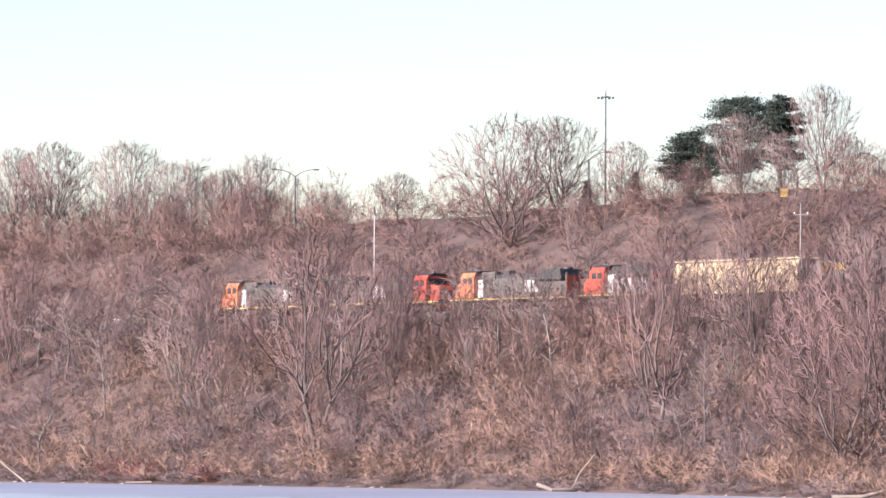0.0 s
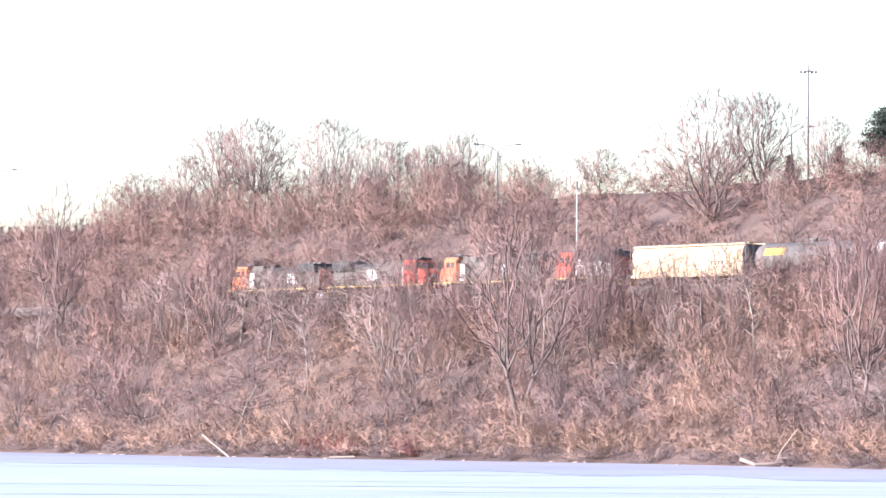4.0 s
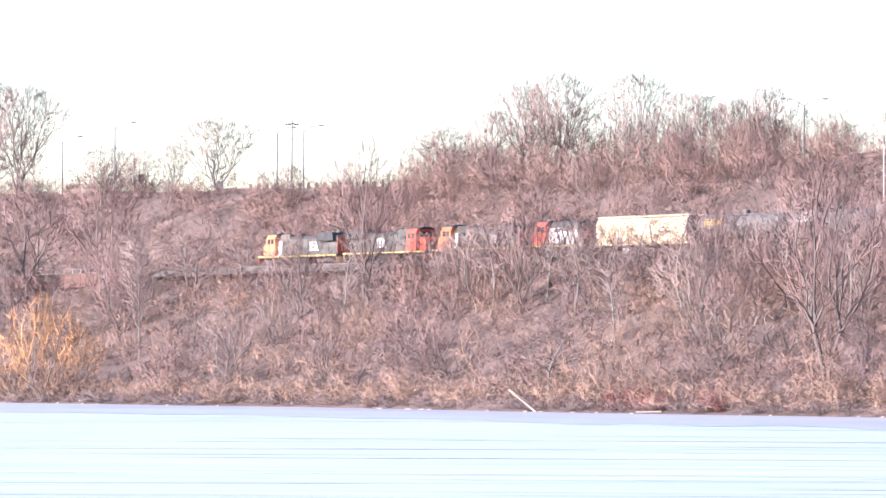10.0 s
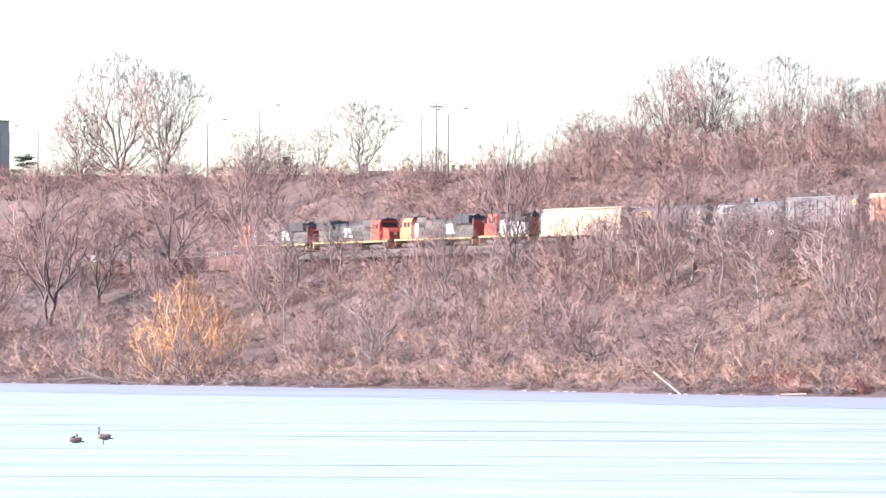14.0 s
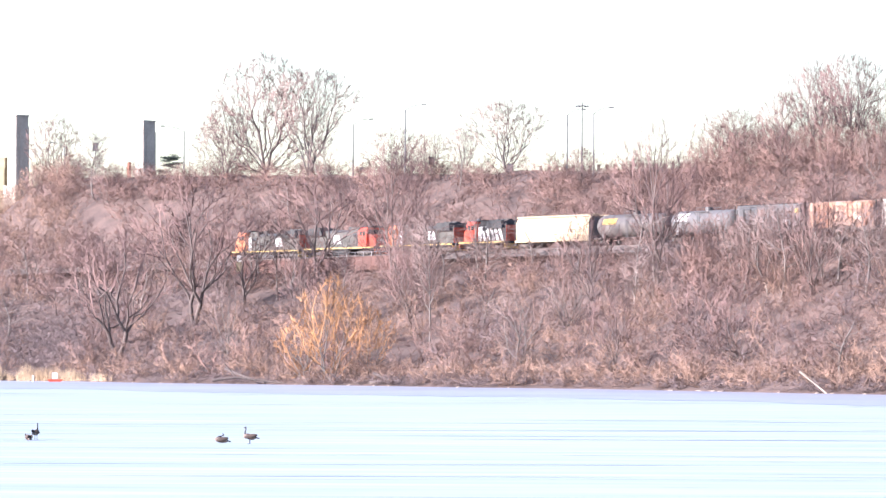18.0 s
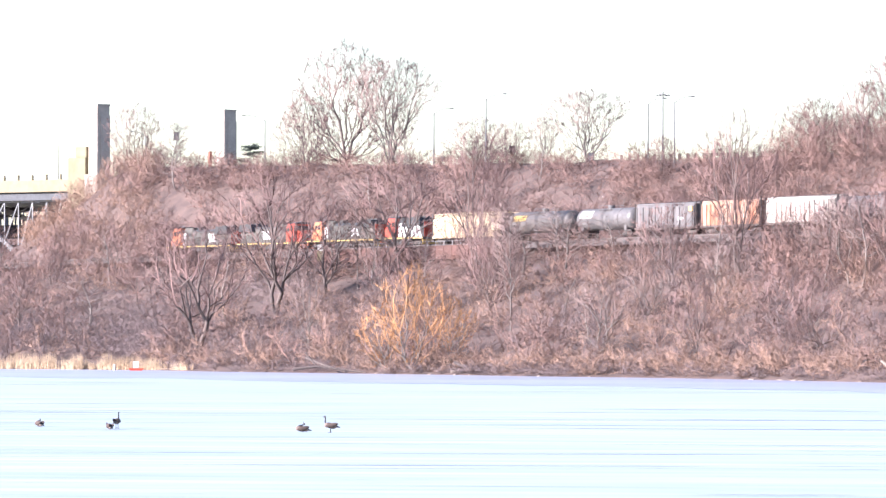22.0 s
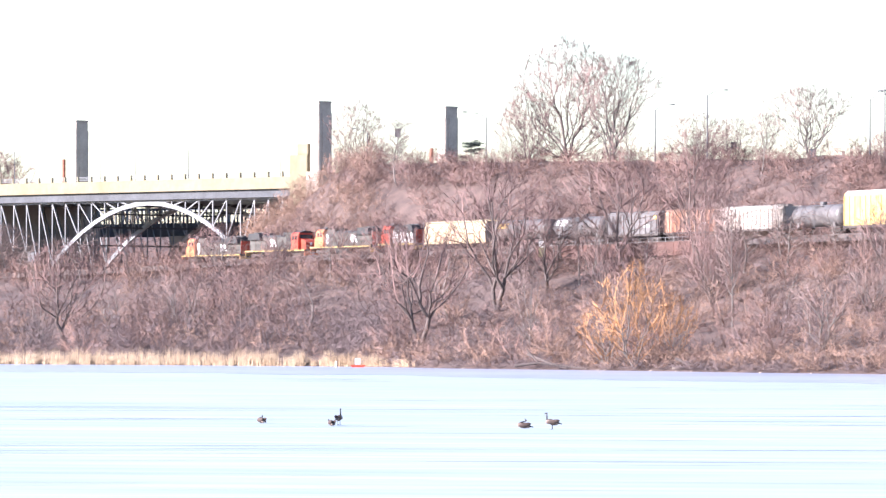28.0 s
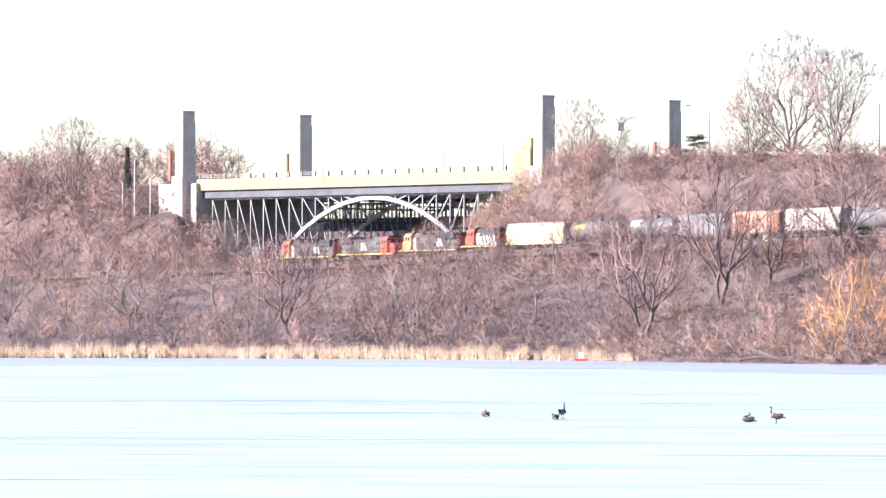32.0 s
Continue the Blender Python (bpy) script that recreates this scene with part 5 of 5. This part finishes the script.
def street_lamp(bearing, dist, high, reach=2.4, double=False, pale=False):
    """A curved-arm street lamp; reach: metres to the right as seen from the bay, negative to the left."""
    s = tagged(new("street_lamp"), "slim grey street lamp with a cobra-head lantern" if not double else "slim grey street lamp with two arms", "street lamp", group="road lamps")
    s.matrix_basis = Matrix.Translation(at(bearing, dist)) @ Matrix.Rotation(radians(bearing), 4, "Z")
    m = PALE_POLE if pale else POLE_STEEL
    part("pole", cyl(B(), (0, 0, -0.3), (0, 0, high), 0.13, 0.09, n=8), m, s)
    for r in ((reach, -reach) if double else (reach,)):
        bm = B()
        pts = [(0, 0, high - 0.1), (r * 0.35, 0, high + 0.45), (r * 0.75, 0, high + 0.75), (r, 0, high + 0.8)]
        for p, q in zip(pts, pts[1:]):
            cyl(bm, p, q, 0.045, n=6)
        part("arm", bm, m, s)
        part("lantern", box(B(), *sorted((r, r + math.copysign(0.75, r))), -0.16, 0.16, high + 0.7, high + 0.9, 0.06), POLE_STEEL, s)


mast(-1.64, 660, 13.9)
mast(6.73, 820, 11.0)
for row in ((-1.47, 663, 6.3, 2.0), (-4.42, 623, 4.1, -1.5), (6.88, 824, 9.3, 2.0), (6.61, 817, 9.4, 2.2), (9.06, 885, 8.6, 2.4), (8.53, 870, 10.6, 2.5), (10.78, 942, 7.6, -3.2), (11.99, 986, 6.1, -2.0)):
    street_lamp(*row)
street_lamp(1.52, 710, 7.6, 2.3, double=True)
street_lamp(16.75, 1126, 7.0, -0.9, pale=True)
street_lamp(16.47, 1119, 7.6, -0.9, pale=True)
street_lamp(16.63, 1123, 11.5, 1.0, pale=True)


def signal_pole(bearing, dist, high):
    s = tagged(new("signal_pole"), "white radio pole with a grey antenna by the railway", "pole")
    s.matrix_basis = Matrix.Translation(at(bearing, dist))
    part("pole", cyl(B(), (0, 0, -0.3), (0, 0, high - 1), 0.08, 0.06, n=10), PALE_POLE, s)
    part("antenna", cyl(B(), (0, 0, high - 1), (0, 0, high), 0.09, n=8), POLE_STEEL, s)
    for k, z in enumerate((high * 0.66, high * 0.7)):
        part("bracket", box(B(), -0.3 if k else -0.05, 0.05 if k else 0.3, -0.03, 0.03, z, z + 0.06), PALE_POLE, s)
    part("cabinet", box(B(), -0.75, -0.15, -0.25, 0.25, 0, 1.5, 0.03), PALE_POLE, s)


signal_pole(0.71, 636, 13.4)


def cabinet(bearing, dist, z, w, h, label):
    p = at(bearing, dist)
    c = tagged(new("equipment_cabinet"), label, "cabinet")
    c.matrix_basis = Matrix.Translation((p.x, p.y, z)) @ Matrix.Rotation(radians(bearing), 4, "Z")
    part("body", box(B(), -w / 2, w / 2, -0.4, 0.4, 0.15, h, 0.04), WHITE_PAINT, c)
    part("roof", box(B(), -w / 2 - 0.06, w / 2 + 0.06, -0.46, 0.46, h, h + 0.08, 0.02), POLE_STEEL, c)
    part("plinth", box(B(), -w / 2 - 0.05, w / 2 + 0.05, -0.45, 0.45, -1.2, 0.15), CONCRETE, c)
    part("door", box(B(), -w * 0.4, w * 0.4, -0.43, -0.4, 0.25, h - 0.1, 0.01), WHITE_PAINT, c)


cabinet(3.32, 663, 17.4, 0.9, 1.4, "white trackside equipment cabinet")
cabinet(10.21, 800, 16.7, 0.8, 1.1, "small white box beside the retaining wall")
cabinet(15.40, 1010, 17.0, 1.2, 1.9, "white trackside equipment cabinet")
cabinet(-3.62, 600, float(ground(-3.62, 600)), 0.5, 0.9, "small white box on the slope")


def build_guardrail():
    """The road along the ridge: a parapet of short posts on a low kerb wall."""
    g = tagged(new("road_parapet"), "weathered concrete road parapet with stubby posts on the ridge", "parapet")
    last = None
    b = 5.3
    k = 0
    while b < 7.15:
        d = railway(b) + 84
        p = at(b, d, 0)
        if last is not None:
            bm = B()
            beam(bm, last + Vector((0, 0, 0.1)), p + Vector((0, 0, 0.1)), 0.25, 0.45)
            part("panel", bm, PARAPET, g)
        bm = B()
        box(bm, p.x - 0.22, p.x + 0.22, p.y - 0.22, p.y + 0.22, p.z - 0.5, p.z + 1.15, 0.05)
        part("post", bm, PARAPET, g)
        last = p
        b += 0.084
    road = B()
    rows = []
    for i in range(80):
        b = 4.6 + i * 0.1
        rows.append([road.verts.new(at(b, railway(b) + w, 0.12)) for w in (88, 108)])
    for p, q in zip(rows, rows[1:]):
        road.faces.new((p[0], p[1], q[1], q[0]))
    bmesh.ops.recalc_face_normals(road, faces=road.faces)
    tagged(part("road", road, ASPHALT), "dark asphalt road along the ridge", "road", kind="structure")


build_guardrail()


def build_retaining_wall():
    """Rusty sheet panels with posts and a pale handrail below the tracks."""
    w = tagged(new("retaining_wall"), "rusty brown steel retaining wall with a pale handrail", "retaining wall")
    for i in range(23):
        s = 207 + i * 2.6
        x, y, h = track(s, 9.4)
        x1, y1, _ = track(s + 2.6, 9.4)
        z = rail_z(s)
        p, q = Vector((x, y, z)), Vector((x1, y1, z))
        part("panel", beam(B(), p + Vector((0, 0, -1.3)), q + Vector((0, 0, -1.3)), 0.12, 1.9), RUST, w)
        part("post", beam(B(), p + Vector((0, 0, -3.2)), p + Vector((0, 0, -0.5)), 0.22), RUST, w)
        part("rail", beam(B(), p + Vector((0, 0, 0.25)), q + Vector((0, 0, 0.25)), 0.07), POLE_STEEL, w)
        part("stanchion", beam(B(), p + Vector((0, 0, -0.6)), p + Vector((0, 0, 0.25)), 0.06), PALE_POLE, w)


build_retaining_wall()


def fallen_log(bearing, dist, points, r, label, wood=DRIFTWOOD):
    g = tagged(new("driftwood_log"), label, "log")
    p = at(bearing, dist)
    g.matrix_basis = Matrix.Translation((p.x, p.y, 0)) @ Matrix.Rotation(radians(bearing), 4, "Z")
    for k, line in enumerate(points):
        bm = B()
        rad = r * (1 if k == 0 else 0.55)
        for i, (a, b) in enumerate(zip(line, line[1:])):
            cyl(bm, a, b, rad * (1 - 0.18 * i), rad * (1 - 0.18 * (i + 1)), n=7)
        part("log" if k == 0 else "branch", bm, wood, g)


fallen_log(4.37, 592, [[(1.4, -1, 0.0), (0.2, 0, 1.0), (-1.5, 1, 2.3)]], 0.1, "pale broken log leaning out of the bank")
fallen_log(-1.25, 510, [[(-2.6, 0, 0.7), (-1.2, -0.4, 0.2), (0.6, 0, 0.3)], [(0.6, 0, 0.3), (1.2, 0.3, 1.6), (2.6, 0.8, 3.4)], [(0.9, 0.1, 0.8), (2.1, 0, 0.9)]], 0.2, "pale forked driftwood on the shore")
fallen_log(4.42, 597, [[(2.4, 0, 0.15), (0.4, 0.2, 1.5), (-1.0, 0.4, 2.4)]], 0.09, "pale fallen trunk on the shore")
fallen_log(-4.2, 455, [[(-2.0, 0, 0.2), (0.5, 0, 0.25), (2.5, 0.5, 0.8)]], 0.2, "pale driftwood log at the ice edge")
fallen_log(8.6, 690, [[(-3, 0, 1.6), (-1, -0.5, 0.8), (1.6, -1, 0.1)]], 0.22, "dark leaning trunk over the ice", BARK)
fallen_log(10.1, 715, [[(-3.2, 1, 2.0), (-0.5, 0, 0.9), (2.2, -1, 0.1)]], 0.2, "leaning trunk at the ice edge", BARK)


fallen_log(9.05, 706, [[(-4.5, 0, 4.2), (-1.5, 0, 2.4), (1.5, -0.6, 1.0), (4.2, -1.5, 0.1)], [(-1.5, 0, 2.4), (-2.6, 0, 4.6)]], 0.24, "dark fallen trunk under the willows", BARK)
fallen_log(10.0, 712, [[(-6, 0, 0.5), (-3, 0, 0.9), (1, -0.3, 0.4), (4, -1, 0.1)], [(-3, 0, 0.9), (-4.5, 0.5, 2.6)]], 0.2, "dark crooked trunk lying along the ice edge", BARK)
fallen_log(8.75, 694, [[(-1.6, 0, 0.25), (0, 0, 0.35), (1.7, 0, 0.2)]], 0.3, "pale stranded log at the ice edge")
fallen_log(3.1, 572, [[(-1.2, 0, 0.15), (1.4, 0, 0.25)]], 0.14, "pale stranded log at the ice edge")


def build_rim():
    """Pale stones, ice lumps and drift along the waterline."""
    rng = random.Random(91)
    got = []
    for _ in range(150):
        b = rng.uniform(-5.2, 12.2)
        d = shore(b) + rng.gauss(-0.2, 0.5)
        a, r = radians(b), rng.uniform(0.06, 0.2)
        c = np.array([-d * math.sin(a), d * math.cos(a), 0.05])
        w = np.array([[1, 0, 0], [-1, 0, 0], [0, 1, 0], [0, -1, 0], [0, 0, 0.6], [0, 0, -0.6]]) * r * np.array([rng.uniform(1, 3), rng.uniform(1, 2), 1])
        t = np.array([[0, 2, 4], [2, 1, 4], [1, 3, 4], [3, 0, 4], [2, 0, 5], [1, 2, 5], [3, 1, 5], [0, 3, 5]])
        got.append((c + w, t))
    tagged(new("shore_stones", tri_mesh("shore_stones", *join(got), DRIFTWOOD)), "pale stones and drift along the waterline", "stones", kind="stuff")


build_rim()


def road_sign(bearing, dist, up, w, h, label, yellow=False):
    s = tagged(new("road_sign"), label, "road sign")
    s.matrix_basis = Matrix.Translation(at(bearing, dist)) @ Matrix.Rotation(radians(bearing), 4, "Z")
    part("post", cyl(B(), (0, 0, -0.3), (0, 0, up + h), 0.06, n=6), POLE_STEEL, s)
    part("panel", box(B(), -w / 2, w / 2, -0.16, -0.06, up, up + h, 0.03), YELLOW_PAINT if yellow else POLE_STEEL, s)


road_sign(8.97, 884, 0.9, 0.8, 0.8, "small dark back of a road sign")
road_sign(8.26, 868, 1.6, 0.9, 1.3, "small dark back of a road sign")
road_sign(7.46, 848, 0.3, 1.0, 1.3, "dark roadside cabinet on a post")
road_sign(11.68, 975, 5.0, 1.0, 1.5, "traffic sign hung from a tall arm")
road_sign(-3.46, 625, 2.4, 0.9, 0.9, "sunlit yellow road sign among the trees", True)


def utility_pole(bearing, dist, high):
    u = tagged(new("utility_pole"), "weathered wooden utility pole with a crossarm", "pole")
    u.matrix_basis = Matrix.Translation(at(bearing, dist)) @ Matrix.Rotation(radians(bearing), 4, "Z")
    part("pole", cyl(B(), (0, 0, -0.4), (0, 0, high), 0.14, 0.1, n=8), PALE_BARK, u)
    part("crossarm", box(B(), -0.8, 0.8, -0.07, 0.07, high - 1.3, high - 1.15, 0.02), PALE_BARK, u)
    for x in (-0.7, 0.7):
        part("insulator", cyl(B(), (x, 0, high - 1.15), (x, 0, high - 0.95), 0.07, n=8), WHITE_PAINT, u)


utility_pole(-3.63, 596, 8.5)


def build_float():
    f = tagged(new("red_float"), "small red float with a white board at the reeds", "boat")
    p = at(12.08, 757)
    f.matrix_basis = Matrix.Translation((p.x, p.y, 0)) @ Matrix.Rotation(radians(12), 4, "Z")
    part("hull", plate(B(), [(-1.0, 0.35), (-0.75, 0.0), (0.8, 0.0), (1.05, 0.35)], -0.45, 0.45), LOCO_RED, f)
    part("board", box(B(), -0.42, 0.38, -0.08, 0.08, 0.35, 1.25, 0.04), WHITE_PAINT, f, "white upright board")
    part("stake", cyl(B(), (-2.9, 0, -0.2), (-2.9, 0, 0.85), 0.14, n=8), WHITE_PAINT, f, "white stake")


build_float()

HEADS = []


def ball(bm, c, s, rot=None):
    bmesh.ops.create_uvsphere(bm, u_segments=14, v_segments=9, radius=1.0, matrix=Matrix.Translation(c) @ (rot or Matrix()) @ Matrix.Diagonal((*s, 1)))
    return bm


def goose(bearing, dist, standing, facing, neck, label, nods=()):
    """A brown goose along +x; neck: degrees that the neck leans forward from upright; nods: rows of (seconds, degrees)."""
    g = tagged(new("goose"), label, "goose", group="geese on the ice")
    a = radians(bearing)
    g.matrix_basis = Matrix.Translation((-dist * math.sin(a), dist * math.cos(a), 0)) @ Matrix.Rotation(radians(bearing + facing), 4, "Z") @ Matrix.Scale(0.82, 4)
    z = 0.42 if standing else 0.17
    tilt = Matrix.Rotation(radians(-16 if standing else -4), 4, "Y")
    bm = ball(B(), (0, 0, z), (0.36, 0.17, 0.17), tilt)
    part("body", bm, FEATHER_BROWN, g)
    part("breast", ball(B(), (0.20, 0, z + 0.03), (0.19, 0.155, 0.15)), FEATHER_PALE, g, "pale breast")
    part("rump", ball(B(), (-0.24, 0, z - 0.07), (0.15, 0.12, 0.09)), FEATHER_PALE, g, "white rump")
    bm = B()
    plate(bm, [(-0.30, z + 0.02), (-0.58, z - 0.08), (-0.56, z - 0.13), (-0.30, z - 0.08)], -0.07, 0.07)
    part("tail", bm, FEATHER_BLACK, g)
    for s in (-1, 1):
        part("wing", ball(B(), (-0.08, s * 0.14, z + 0.04), (0.36, 0.06, 0.12), Matrix.Rotation(radians(10), 4, "Y")), FEATHER_BROWN, g)
        if standing:
            leg = cyl(B(), (0.0, s * 0.07, 0.01), (0.0, s * 0.07, z - 0.1), 0.016, n=6)
            box(leg, -0.02, 0.13, s * 0.07 - 0.04, s * 0.07 + 0.04, 0.0, 0.02)
            part("leg", leg, FEATHER_BLACK, g)
    bm = B()
    pts = [(0, 0, 0), (0.05, 0, 0.12), (0.05, 0, 0.26), (0.04, 0, 0.40)]
    for i, (p, q) in enumerate(zip(pts, pts[1:])):
        cyl(bm, p, q, 0.062 - 0.012 * i, 0.05 - 0.012 * i + 0.006, n=8)
    ball(bm, (0.08, 0, 0.44), (0.075, 0.042, 0.05))
    cyl(bm, (0.13, 0, 0.44), (0.21, 0, 0.42), 0.025, 0.008, n=6)
    me = bpy.data.meshes.new("neck")
    bm.to_mesh(me)
    bm.free()
    me.materials.append(FEATHER_BLACK)
    pivot = new("neck", me)
    pivot.parent = g
    home = lambda deg: pose(0.27, 0, z + 0.08, 0, deg, 0)
    pivot.matrix_basis = home(neck)
    cheek = part("cheek_patch", ball(B(), (0.07, 0, 0.425), (0.04, 0.046, 0.03)), FEATHER_PALE, pivot, "white cheek patch")
    if nods:
        HEADS.append((pivot, [(t, home(d)) for t, d in nods]))


goose(10.10, 271, True, 168, 0, "brown goose standing on the ice, neck raised", ((0, 0), (12, 0), (13.5, -4), (15.5, -18), (17.5, -14), (20, -3), (26, 2), (32, -4)))
goose(10.39, 274, False, 175, -72, "brown goose resting on the ice, head tucked back")
goose(12.27, 283, True, 72, -6, "brown goose standing tall with its neck raised", ((0, -6), (17, -6), (19, 0), (25, -8), (32, -4)))
goose(12.345, 280, False, 105, 70, "brown goose curled up on the ice")
goose(13.06, 288, False, 118, -80, "brown goose asleep on the ice, head tucked back")


motions()
